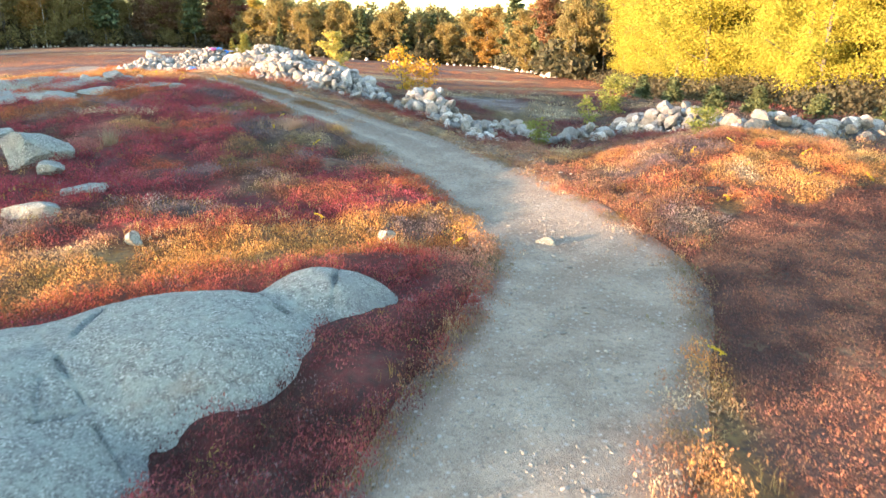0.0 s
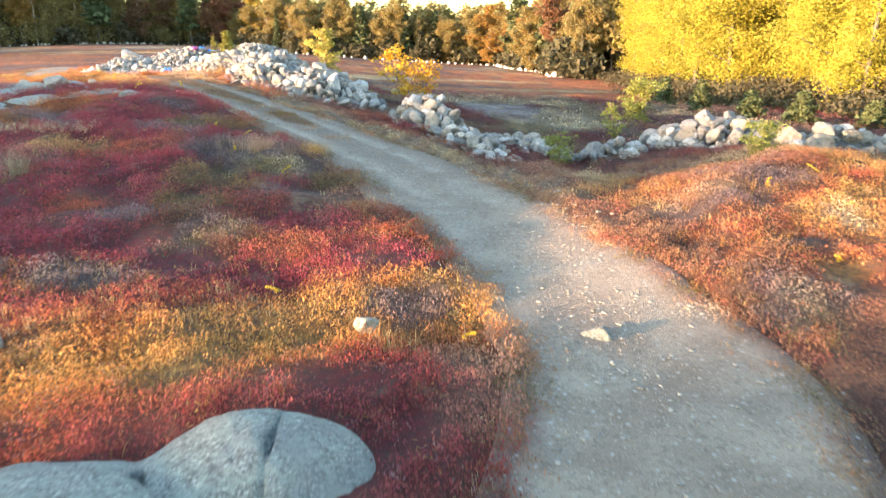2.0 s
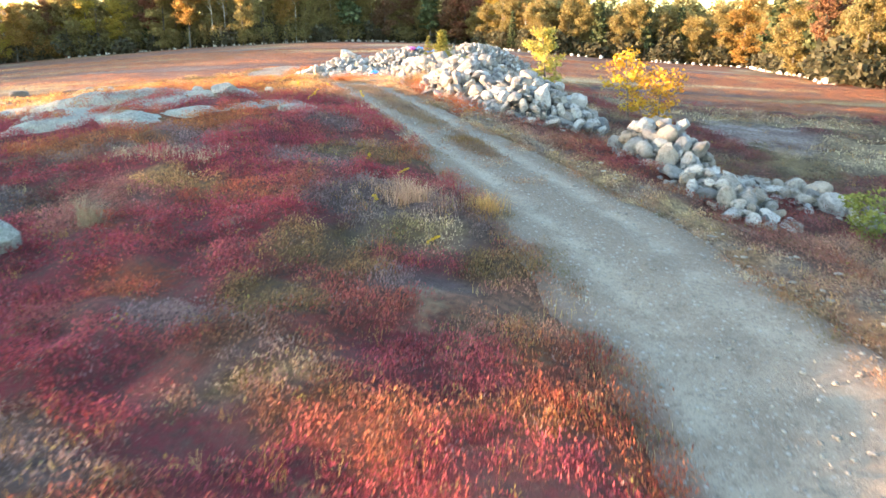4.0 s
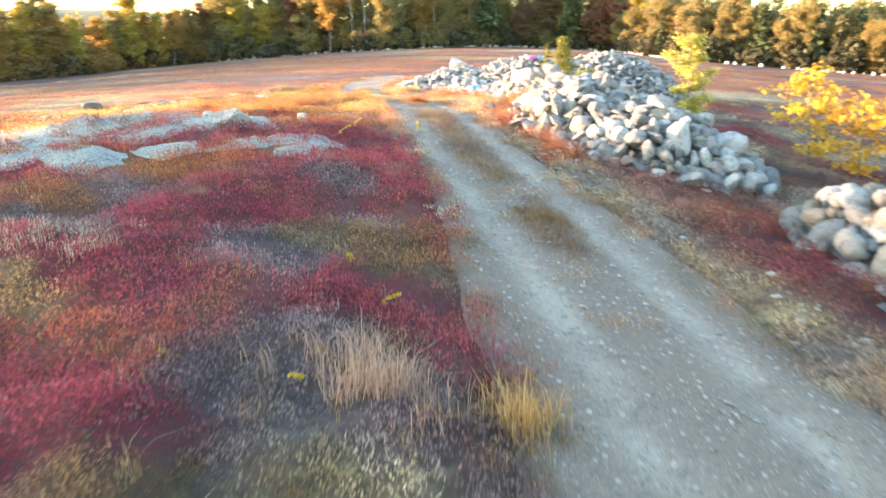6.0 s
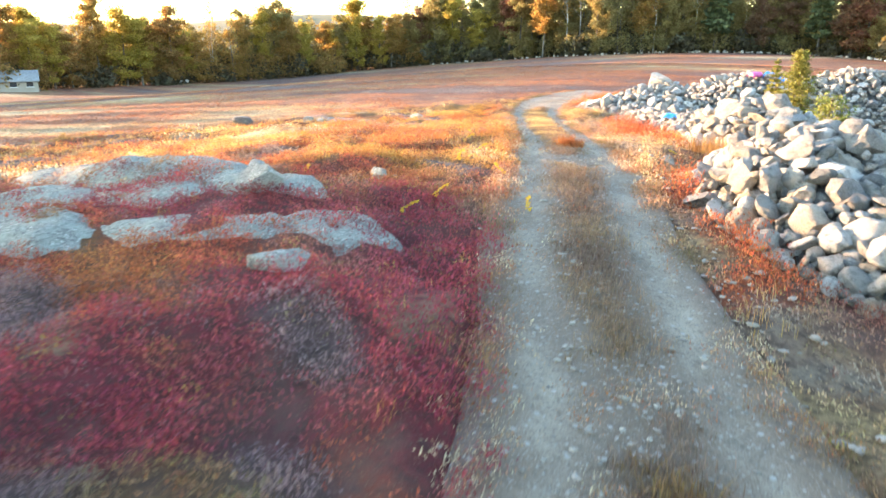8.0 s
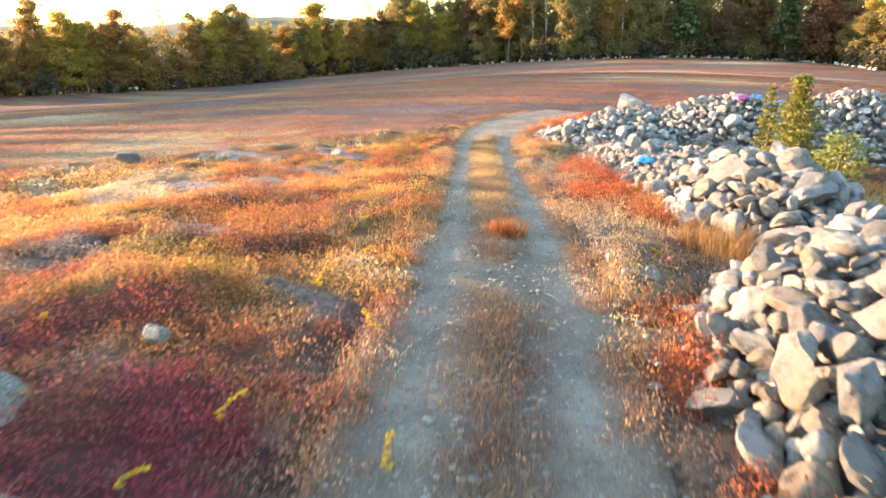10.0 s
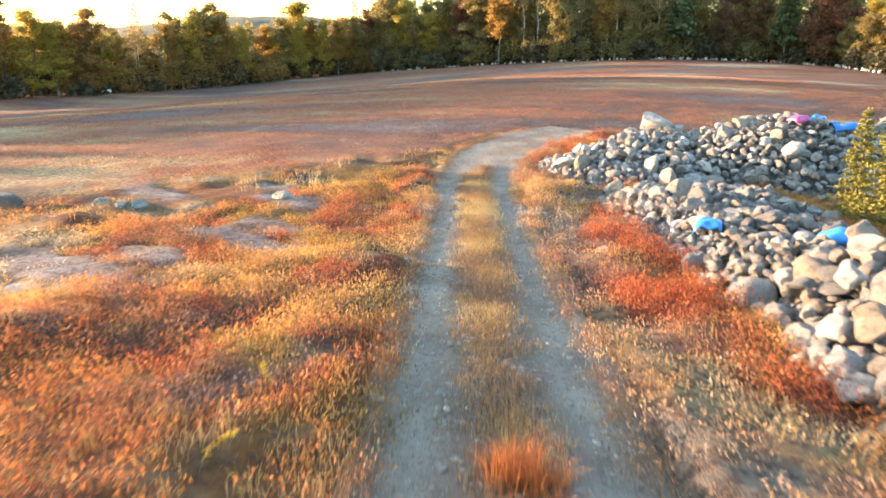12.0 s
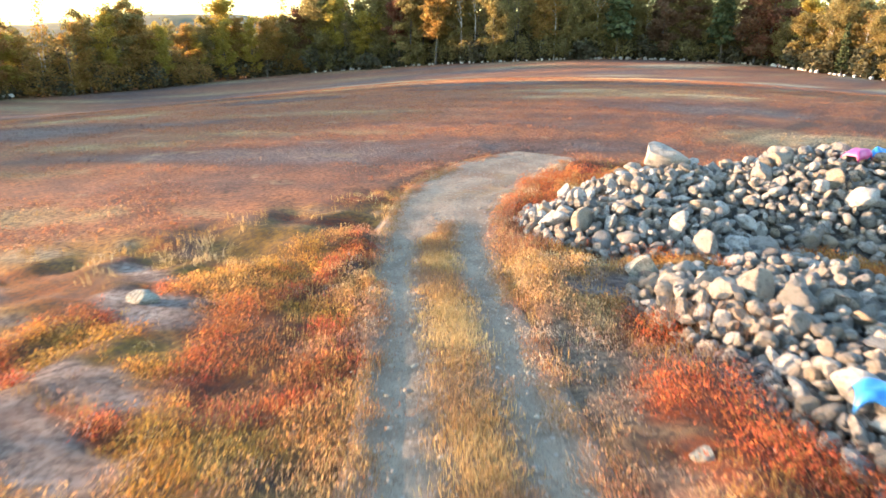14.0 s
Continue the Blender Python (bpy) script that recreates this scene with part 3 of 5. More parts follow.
def build_track():
    """The gravel track: two wheel ruts with a low crown between them, ragged at the edges."""
    across = np.linspace(-1.25, 1.25, 41)
    n = len(TRACK)
    s = np.arange(n) * 0.15
    V, col = [], []
    for a in across:
        wob = 1 + 0.12 * (vnoise(s, s * 0 + a * 3, 1.3, 8) - 0.5) * (abs(a) > 0.8)
        p = TRACK + NRM * (a * HALF * wob)[:, None]
        off = np.abs(a * HALF)
        rut = 0.06 * np.exp(-((off - 0.75) / 0.24) ** 2) * sstep(16, 26, TRACK_Y) * sstep(49, 45, TRACK_Y)
        edge = 0.14 * sstep(1.08, 1.25, abs(a))
        z = land(p[:, 0], p[:, 1]) + 0.01 - rut - edge + 0.03 * (vnoise(p[:, 0], p[:, 1], 1.6, 9) - 0.5) + 0.010 * (vnoise(p[:, 0], p[:, 1], 0.35, 19) - 0.5)
        V.append(np.stack([p[:, 0], p[:, 1], z], 1))
        ruts = np.exp(-((off - 0.75) / 0.28) ** 2) * sstep(14, 26, TRACK_Y) * sstep(49, 44, TRACK_Y) + 0.75 * sstep(26, 14, TRACK_Y) + 0.6 * sstep(44, 49, TRACK_Y)
        ruts = np.clip(ruts * (0.7 + 0.6 * vnoise(p[:, 0], p[:, 1], 1.4, 10)), 0, 1)[:, None]
        base = np.array((0.22, 0.16, 0.112)) - np.outer(sstep(20, 27, TRACK_Y), (0.05, 0.042, 0.032)) + np.outer(sstep(44, 49, TRACK_Y), (0.20, 0.13, 0.095))
        c = np.array((0.40, 0.328, 0.245)) * ruts + base * (1 - ruts)
        rag = np.clip(sstep(44, 51, TRACK_Y) * sstep(0.25, 0.75, vnoise(p[:, 0], p[:, 1], 0.8, 13)) + sstep(0.80, 1.06, abs(a)) * 1.3 + 1.2 * (vnoise(p[:, 0], p[:, 1], 0.7, 12) - 0.6) * (abs(a) > 0.7), 0, 1)[:, None]
        c = c * (1 - rag) + (0.35 * tint(p[:, 0], p[:, 1]) + 0.65 * np.array((0.17, 0.13, 0.10))) * rag
        col.append(c)
    V, col = np.stack(V, 1).reshape(-1, 3), np.stack(col, 1).reshape(-1, 3)
    k = len(across)
    i = (np.arange(n - 1)[:, None] * k + np.arange(k - 1)[None, :]).ravel()
    f = np.stack([i, i + 1, i + k + 1, i + k], 1)
    thing("road", mesh_of("road", V, f, [M_GRAVEL], True, col), "stony grey gravel farm track with two wheel ruts", "road", kind="structure")


build_track()


# ---- stones ----
def ico(sub):
    bm = bmesh.new()
    bmesh.ops.create_icosphere(bm, subdivisions=sub, radius=1.0)
    v = np.array([p.co[:] for p in bm.verts])
    f = np.array([[q.index for q in t.verts] for t in bm.faces])
    bm.free()
    return v, f


ICO = {k: ico(k) for k in (1, 2, 3, 4)}


def rock_shape(seed, sub=2, cuts=9, rough=0.10, squash=(1, 0.8, 0.62), deep=0.42):
    """A stone: a ball with flats knocked off it and an uneven skin."""
    r = np.random.default_rng(seed)
    v, f = ICO[sub][0].copy(), ICO[sub][1]
    for _ in range(cuts):
        n = r.normal(size=3)
        n /= np.linalg.norm(n)
        h = r.uniform(deep, 0.88)
        over = np.maximum(v @ n - h, 0)
        v -= (over * r.uniform(0.88, 1.0))[:, None] * n
    d = np.array([noise.fractal(Vector(p) * 1.7 + Vector((seed * 3.1, 0, 0)), 0.8, 2.0, 3) for p in v])
    v *= (1 + rough * d)[:, None]
    return v * np.array(squash), f


ROCKS = []
for k in range(24):
    rr = np.random.default_rng(100 + k)
    sq = (1, rr.uniform(0.58, 0.95), rr.uniform(0.36, 0.8))
    blocky = k % 2 == 0
    me = mesh_of("stone", *rock_shape(100 + k, 3, rr.integers(9, 14) if blocky else rr.integers(4, 8), 0.12 if blocky else 0.18, sq, 0.46 if blocky else 0.58), [M_STONE], True)
    me.set_sharp_from_angle(angle=radians(20 if blocky else 32))
    ROCKS.append(me)
BIGROCKS = [mesh_of("boulder", *rock_shape(310 + k, 4, 22, 0.05, (1, 0.8, 0.72)), [M_STONE], True) for k in range(5)]
for me in BIGROCKS:
    me.set_sharp_from_angle(angle=radians(22))


def block_shape(seed, sx, sy, sz):
    """An angular block with broken corners."""
    r = np.random.default_rng(seed)
    v, f = ICO[4][0].copy(), ICO[4][1]
    v = np.sign(v) * np.abs(v) ** 0.4 * 0.88
    for _ in range(15):
        n = r.normal(size=3)
        n /= np.linalg.norm(n)
        v -= np.maximum(v @ n - r.uniform(0.56, 0.92), 0)[:, None] * n
    d = np.array([noise.fractal(Vector(p) * 1.9 + Vector((seed, 0, 0)), 0.8, 2.0, 3) for p in v])
    return v * (1 + 0.05 * d)[:, None] * np.array((sx, sy, sz)), f


BIGROCKS.append(mesh_of("boulder", *block_shape(5, 1.0, 0.75, 0.7), [M_STONE], True))
BIGROCKS[-1].set_sharp_from_angle(angle=radians(30))


def mound(x, y, lobes):
    """Height of a heap made of round-topped lobes (cx, cy, rx, ry, turn, height)."""
    z = np.zeros_like(np.asarray(x, float))
    for cx, cy, rx, ry, turn, h in lobes:
        c, s = math.cos(radians(turn)), math.sin(radians(turn))
        a, b = ((x - cx) * c + (y - cy) * s) / rx, (-(x - cx) * s + (y - cy) * c) / ry
        q = np.sqrt(a * a + b * b)
        z = np.maximum(z, h * np.clip(1 - q ** 1.9, 0, 1))
    return z


def stone_heap(name, lobes, sizes, count, seed, label, group="stone heaps", extra=()):
    """A heap of field stones: single stones on a core coloured dark as gap shade, small rubble between them."""
    r = np.random.default_rng(seed)
    x0, x1 = min(l[0] - max(l[2], l[3]) for l in lobes), max(l[0] + max(l[2], l[3]) for l in lobes)
    y0, y1 = min(l[1] - max(l[2], l[3]) for l in lobes), max(l[1] + max(l[2], l[3]) for l in lobes)
    base = thing(name, None, label, "stone heap", group)
    xs, ys = np.arange(x0, x1, 0.22), np.arange(y0, y1, 0.22)
    # sunken sheet, darkened to pass for the shade in the gaps
    part("rubble_core", grid_mesh("rubble_core", xs, ys, lambda x, y: land(x, y) + np.where(mound(x, y, lobes) > 0.03, mound(x, y, lobes) - 0.36 + 0.16 * vnoise(x, y, 0.35, seed), -0.4), [M_DARK_STONE]), base)
    placed = np.zeros((count, 3))
    many = 0
    order = np.sort(np.exp(r.normal(math.log(sizes[0]), sizes[1], count)))[::-1]
    order = np.clip(order, 0.10, sizes[2])
    for size in order:
        for _ in range(40):
            x, y = r.uniform(x0, x1), r.uniform(y0, y1)
            h = float(mound(x, y, lobes))
            if h < 0.02:
                continue
            q = placed[:many]
            if np.all((x - q[:, 0]) ** 2 + (y - q[:, 1]) ** 2 > (0.67 * (size + q[:, 2])) ** 2):
                placed[many] = x, y, size
                many += 1
                break
    for x, y, size in placed[:many]:
        h = float(mound(x, y, lobes))
        me = ROCKS[r.integers(len(ROCKS))]
        z = land1(x, y) + h + size * r.normal(0.0, 0.28) * (1 if h > 0.3 else 0.3)
        m = Matrix.LocRotScale((x, y, z), Euler((r.normal(0, 0.6), r.normal(0, 0.6), r.uniform(0, 6.28))), [size * r.uniform(0.9, 1.15)] * 3)
        part("stone", me, base, at=m)
    for x, y, size, tilt, turn, kind in extra:
        z = land1(x, y) + float(mound(x, y, lobes)) + size * 0.25
        part("stone", BIGROCKS[kind], base, at=Matrix.LocRotScale((x, y, z), Euler((radians(tilt), 0.1, radians(turn))), [size] * 3))
    V, F, off = [], [], 0
    iv, jf = ICO[1]
    px, py = r.uniform(x0, x1, count * 5), r.uniform(y0, y1, count * 5)
    ph = mound(px, py, lobes)
    pz = land(px, py) + ph
    for x, y, z in zip(px[ph > 0.01], py[ph > 0.01], pz[ph > 0.01]):
        sc = r.uniform(0.05, 0.15) * r.uniform(0.6, 1.2, 3)
        V.append(iv * (1 + 0.12 * r.normal(size=(len(iv), 1))) * sc + (x, y, z + r.uniform(-0.30, -0.10)))
        F.append(jf + off)
        off += len(iv)
    if V:
        tagged(part("rubble", mesh_of("rubble", np.vstack(V), np.vstack(F), [M_SMALL]), base), kind="stuff")
    return base


HEAP_NEAR = ((-7.6, 34.7, 3.3, 2.0, 118, 1.2), (-5.4, 33.3, 3.0, 2.3, 150, 0.95), (-11.5, 40.9, 3.4, 2.0, 130, 1.25), (-8.2, 38.2, 3.2, 2.2, 118, 0.95))
HEAP_SADDLE = ((-14.8, 44.5, 2.8, 2.0, 140, 0.7), (-17.2, 46.4, 3.2, 1.9, 150, 0.55), (-13.7, 42.4, 2.3, 1.6, 130, 0.8), (-17.2, 49.0, 2.8, 1.6, 150, 0.35))
HEAP_FAR = ((-21.6, 52.9, 3.2, 2.5, 50, 1.05), (-18.4, 54.9, 4.4, 3.4, 45, 1.75), (-21.4, 50.5, 3.0, 2.4, 20, 0.6), (-14.6, 57.6, 5.0, 3.4, 40, 2.3))
HEAP_ROAD = ((-0.7, 29.5, 2.1, 1.2, 115, 1.0), (0.7, 26.7, 2.2, 1.0, 125, 0.5), (2.6, 28.0, 2.0, 0.8, 150, 0.3))
HEAP_HOLLOW = ((9.5, 29.4, 2.3, 2.4, 60, 0.85), (5.6, 27.7, 1.2, 0.7, 20, 0.35))
HEAP_ROW = ((12.2, 26.6, 2.8, 1.1, 25, 0.7), (17.0, 28.6, 3.4, 1.1, 20, 0.55), (23, 30.5, 4.0, 1.0, 18, 0.5))
stone_heap("stone_heap", HEAP_NEAR, (0.12, 0.48, 0.42), 1900, 11, "long heap of pale rounded field stones beside the track", extra=((-10.9, 40.3, 0.45, 60, 20, 0), (-10.3, 39.6, 0.4, 30, 70, 1), (-11.6, 41.4, 0.4, 75, 120, 2), (-6.9, 34.4, 0.42, 10, 60, 3), (-5.2, 33.4, 0.45, 15, 10, 4)))
stone_heap("stone_heap", HEAP_SADDLE, (0.105, 0.45, 0.29), 1000, 12, "low spread of field stones with dry weeds between")
stone_heap("stone_heap", HEAP_FAR, (0.11, 0.45, 0.32), 2000, 13, "broad grey heap of field stones with a large pale slab", extra=((-22.3, 53.2, 0.66, 14, 35, 5), (-19.6, 53.6, 0.4, 10, 30, 2), (-20.2, 55.6, 0.42, 20, 80, 1)))
stone_heap("stone_heap", HEAP_ROAD, (0.15, 0.45, 0.34), 300, 14, "small heap of rounded stones at the track's shoulder")
stone_heap("stone_heap", HEAP_HOLLOW, (0.21, 0.45, 0.5), 190, 15, "heap of large angular grey stones in the hollow")
stone_heap("stone_heap", HEAP_ROW, (0.25, 0.4, 0.55), 130, 16, "row of pale boulders below the wood")


# ---- bedrock and single boulders ----
OUTCROPS = []


def outcrop(name, lobes, cracks, label, seed, step=0.06, sharp=3.2, steps=1.0, bend=1.0):
    """Bare bedrock that rises out of the heath: round-shouldered lobes, cracked."""
    x0, x1 = min(l[0] - max(l[2], l[3]) for l in lobes), max(l[0] + max(l[2], l[3]) for l in lobes)
    y0, y1 = min(l[1] - max(l[2], l[3]) for l in lobes), max(l[1] + max(l[2], l[3]) for l in lobes)

    def z(x, y):
        wx = x + bend * (0.75 * (vnoise(x, y, 1.1, seed) - 0.5) + 0.22 * (vnoise(x, y, 0.4, seed + 7) - 0.5))
        wy = y + bend * (0.5 * (vnoise(x, y, 1.3, seed + 1) - 0.5) + 0.22 * (vnoise(x, y, 0.4, seed + 8) - 0.5))
        h = np.full_like(x, -0.5)
        for cx, cy, rx, ry, turn, top in lobes:
            c, s = math.cos(radians(turn)), math.sin(radians(turn))
            a, b = ((wx - cx) * c + (wy - cy) * s) / rx, (-(wx - cx) * s + (wy - cy) * c) / ry
            q = np.hypot(a, b)
            one = (top + 0.3) * (1 - np.clip(q, 0, 1.3) ** sharp) - 0.3
            k = np.clip(0.5 + (h - one) / 0.3, 0, 1)
            h = one * (1 - k) + h * k + 0.15 * k * (1 - k)
        n = 0.6 * vnoise(x + y, y * 1.6, 1.1, seed + 9) + 0.4 * vnoise(x, y, 0.35, seed + 10)
        h = h + steps * 0.17 * (np.floor(n * 7) / 7 + 0.3 * sstep(0.75, 1.0, (n * 7) % 1) / 7 - 0.5)
        seam = np.abs(vnoise(x + 0.4 * vnoise(x, y, 0.5, seed), y, 2.1, seed + 11) - 0.5)
        h = h - steps * 0.05 * sstep(0.02, 0.006, seam)
        h = h + (0.3 + 0.7 * steps) * (0.05 * (vnoise(x, y, 0.5, seed + 2) - 0.5) + 0.04 * (vnoise(x, y, 0.17, seed + 6) - 0.5) + 0.10 * (vnoise(x, y, 1.4, seed + 3) - 0.5)) + 0.012 * (vnoise(x, y, 0.07, seed + 4) - 0.5)
        for ax, ay, bx, by, deep in cracks:
            t = np.clip(((x - ax) * (bx - ax) + (y - ay) * (by - ay)) / ((bx - ax) ** 2 + (by - ay) ** 2), 0, 1)
            px, py = ax + t * (bx - ax), ay + t * (by - ay)
            d = np.abs(np.hypot(x - px, y - py) + 0.10 * (vnoise(x, y, 0.3, seed + 5) - 0.5))
            h = h - 0.6 * deep * np.exp(-(d / 0.022) ** 2)
        return land(x, y) + h

    OUTCROPS.append((x0, x1, y0, y1, z))
    me = grid_mesh(name, np.arange(x0, x1, step), np.arange(y0, y1, step), z, [M_SLAB])
    return thing(name, me, label, "rock")


outcrop("rock_slab", ((-3.05, 8.1, 2.6, 2.15, 30, 0.56), (-1.32, 9.85, 1.38, 1.15, 12, 0.46), (-4.8, 6.7, 2.9, 2.1, 48, 0.54), (-4.05, 5.1, 2.15, 1.9, 60, 0.40)),
        ((-3.92, 9.3, -3.93, 8.15, 0.11), (-3.93, 8.15, -3.86, 7.11, 0.11), (-4.5, 7.8, -3.86, 7.11, 0.05), (-3.86, 7.11, -3.2, 6.46, 0.09), (-3.2, 6.46, -2.5, 5.7, 0.10), (-3.83, 6.7, -3.55, 6.1, 0.06), (-3.25, 6.43, -3.55, 6.1, 0.07), (-3.55, 6.1, -3.95, 6.23, 0.05),
         (-2.25, 9.45, -1.7, 8.8, 0.18), (-1.22, 10.5, -1.2, 9.9, 0.13), (-1.2, 9.9, -1.12, 9.2, 0.14)), "broad smooth grey bedrock slab with cracks in the heath", 60, 0.026, 2.6, 0.18, 0.25)
outcrop("rock_slab", ((-16.2, 27.1, 3.4, 1.1, 14, 0.42), (-13.5, 27.7, 1.7, 0.7, 10, 0.28), (-14.4, 26.3, 1.6, 0.6, 25, 0.2), (-20.0, 26.3, 2.8, 0.9, 10, 0.25)), ((-14.6, 27.9, -14.2, 26.6, 0.1),), "low ridge of pale cracked bedrock among red heath", 64, 0.05, 4)
outcrop("rock_slab", ((-11.8, 26.1, 1.8, 0.75, 35, 0.10), (-12.9, 25.6, 1.1, 0.6, 20, 0.10)), (), "flat grey bedrock hump in red heath", 67, 0.05, 7)
outcrop("rock_slab", ((-10.65, 27.35, 1.2, 0.7, 40, 0.11),), (), "flat grey bedrock hump in red heath", 70, 0.05, 7)
outcrop("rock_slab", ((-14.8, 24.3, 2.4, 0.9, 20, 0.26), (-16.4, 25.2, 1.6, 0.7, 20, 0.2)), ((-14.6, 24.8, -14.2, 23.2, 0.1),), "low ridge of pale cracked bedrock among red heath", 73, 0.05, 6)
outcrop("rock_slab", ((-22.3, 34.3, 1.5, 0.45, 20, -0.02), (-20.9, 34.5, 0.9, 0.4, 10, -0.01)), (), "bare grey rock patch in orange heath", 76)


def boulder(x, y, sx, sy, sz, turn, seed, label, lift=0.3, tilt=0, mat=M_SLAB):
    v, f = block_shape(seed, sx * 1.1, sy * 1.1, sz * 1.1) if sx > 0.3 else rock_shape(seed, 4, 10, 0.07, (sx, sy, sz))
    ob = thing("boulder", mesh_of("boulder", v, f, [mat], True), label, "boulder")
    ob.data.set_sharp_from_angle(angle=radians(32))
    ob.matrix_basis = pose(x, y, land1(x, y) + sz * lift, tilt, 0, turn)
    return ob


boulder(-9.75, 16.9, 0.86, 0.6, 0.55, 25, 501, "large blocky grey boulder in red heath", 0.4)
boulder(-7.8, 13.3, 0.55, 0.35, 0.3, 30, 502, "low grey boulder sunk in red heath")
boulder(-7.4, 14.6, 0.5, 0.22, 0.2, 40, 503, "low grey boulder sunk in red heath")
boulder(-9.0, 16.1, 0.35, 0.25, 0.22, 10, 504, "small grey stone beside the large boulder")
boulder(-11.8, 18.7, 0.5, 0.35, 0.3, 50, 505, "grey boulder in red heath")
boulder(-9.75, 26.15, 0.36, 0.24, 0.2, 30, 506, "small pale boulder in crimson heath", 0.8)
boulder(-0.76, 12.9, 0.20, 0.17, 0.16, 30, 507, "small grey stone in orange heath", 0.35)
boulder(-5.2, 12.05, 0.18, 0.15, 0.2, 0, 508, "small pale stone in orange heath", 0.5)
boulder(2.3, 12.85, 0.22, 0.14, 0.12, 160, 509, "pale stone lying on the gravel track", 0.45)
boulder(-12.7, 29.6, 0.15, 0.12, 0.14, 0, 510, "small pale stone in red heath", 0.5)
boulder(-12.75, 27.45, 0.36, 0.3, 0.3, 70, 511, "blocky grey boulder on the bedrock ridge", 0.9)
boulder(-31.4, 36.0, 0.5, 0.35, 0.24, 20, 512, "low brown boulder at the field's edge", mat=M_DARK_STONE)
boulder(-28.4, 37.5, 0.28, 0.2, 0.2, 60, 513, "small pale stone in a cluster at the field's edge")
boulder(-28.0, 37.75, 0.3, 0.22, 0.2, 20, 517, "small pale stone in a cluster at the field's edge")
boulder(-27.6, 38.1, 0.26, 0.2, 0.16, 90, 518, "small pale stone in a cluster at the field's edge")
boulder(-25.6, 40.9, 0.3, 0.22, 0.14, 40, 519, "pale stone on a bare rock patch")
boulder(-14.2, 28.1, 0.3, 0.24, 0.24, 10, 520, "pale stone leaning on the bedrock ridge", 0.6)
boulder(-20.0, 47.3, 0.32, 0.24, 0.3, 20, 514, "single pale block beside the track", 0.5)
boulder(-10.6, 34.9, 0.24, 0.2, 0.2, 40, 515, "grey boulder at the foot of the heap")
boulder(-16.9, 42.0, 0.14, 0.11, 0.1, 15, 516, "small pale stone in red heath")


def gravel_stones():
    """Loose stones on the track."""
    V, F, spots, off = [], [], [], 0
    iv, jf = ICO[1]
    r = np.random.default_rng(21)
    for _ in range(30000):
        k = r.integers(len(TRACK))
        if not -2 < TRACK_Y[k] < 58:
            continue
        a = r.normal(0, 0.55)
        if TRACK_Y[k] > 24 and r.random() < 0.2:
            a = r.normal(0, 0.22)
        if 16 < TRACK_Y[k] < 25 and r.random() < 0.25:
            a = r.uniform(0.9, 1.25)
        rough = 17 < TRACK_Y[k] < 35 and r.random() < 0.1
        if rough:
            a = 1.0 + abs(r.normal(0, 0.45))
        elif abs(a) > 1.25:
            continue
        p = TRACK[k] + NRM[k] * a * HALF[k] + TAN[k] * r.uniform(-0.08, 0.08)
        s = np.clip(math.exp(r.normal(math.log(0.011), 0.55)), 0.006, 0.05)
        if r.random() < (0.08 if 15 < TRACK_Y[k] < 30 else 0.04):
            s = r.uniform(0.018, 0.042)
        if rough and r.random() < 0.2:
            s = r.uniform(0.03, 0.08)
        sc = s * np.array((r.uniform(0.8, 1.4), r.uniform(0.6, 1.0), r.uniform(0.25, 0.42)))
        q = (iv * (1 + 0.15 * r.normal(size=(len(iv), 1)))) * sc
        t = r.uniform(0, 6.28)
        q = np.stack([q[:, 0] * math.cos(t) - q[:, 1] * math.sin(t), q[:, 0] * math.sin(t) + q[:, 1] * math.cos(t), q[:, 2]], 1)
        V.append(q)
        spots.append((p[0], p[1], 0.3 * s + 0.03 if rough else 0.02, rough))
        F.append(jf + off)
        off += len(iv)
    sp = np.array(spots, float)
    z = np.where(sp[:, 3] > 0.5, ground_z(sp[:, 0], sp[:, 1]), land(sp[:, 0], sp[:, 1])) + sp[:, 2]
    V = np.vstack(V) + np.repeat(np.stack([sp[:, 0], sp[:, 1], z], 1), len(iv), 0)
    thing("gravel", mesh_of("gravel", V, np.vstack(F), [M_PEBBLE]), "loose pale stones scattered over the gravel track", "gravel", kind="stuff")


gravel_stones()

# ---- low plants ----
def plant_z(x, y):
    """Height at which plants stand: the ground, the track's crown or the bedrock."""
    d, h = track_place(x, y)
    z = np.where(np.abs(d) < 1.25 * h, np.maximum(ground_z(x, y), land(x, y) - 0.01), ground_z(x, y))
    for x0, x1, y0, y1, rock in OUTCROPS:
        k = np.flatnonzero((x > x0) & (x < x1) & (y > y0) & (y < y1))
        if len(k):
            z[k] = np.maximum(z[k], rock(x[k], y[k]) - 0.03)
    return z


def free_of_rock(x, y):
    ok = bare_patch(x, y) < 0.35 + 0.75 * vnoise(x, y, 0.3, 70)
    ground = land(x, y) + relief(x, y)
    for x0, x1, y0, y1, rock in OUTCROPS:
        k = np.flatnonzero((x > x0) & (x < x1) & (y > y0) & (y < y1))
        if len(k):
            grown = sstep(0.55, 0.7, vnoise(x[k] * 0.6, y[k], 0.7, 72)) * (y[k] > 20)
            ok[k] &= rock(x[k], y[k]) - ground[k] < 0.0 + 0.05 * vnoise(x[k], y[k], 0.3, 71) + 0.6 * grown
    for heap in (HEAP_NEAR, HEAP_SADDLE, HEAP_FAR, HEAP_ROAD, HEAP_HOLLOW, HEAP_ROW):
        ok &= mound(x, y, heap) < 0.12
    return ok


def scatter(n, x0, x1, y0, y1, r):
    return r.uniform(x0, x1, n), r.uniform(y0, y1, n)


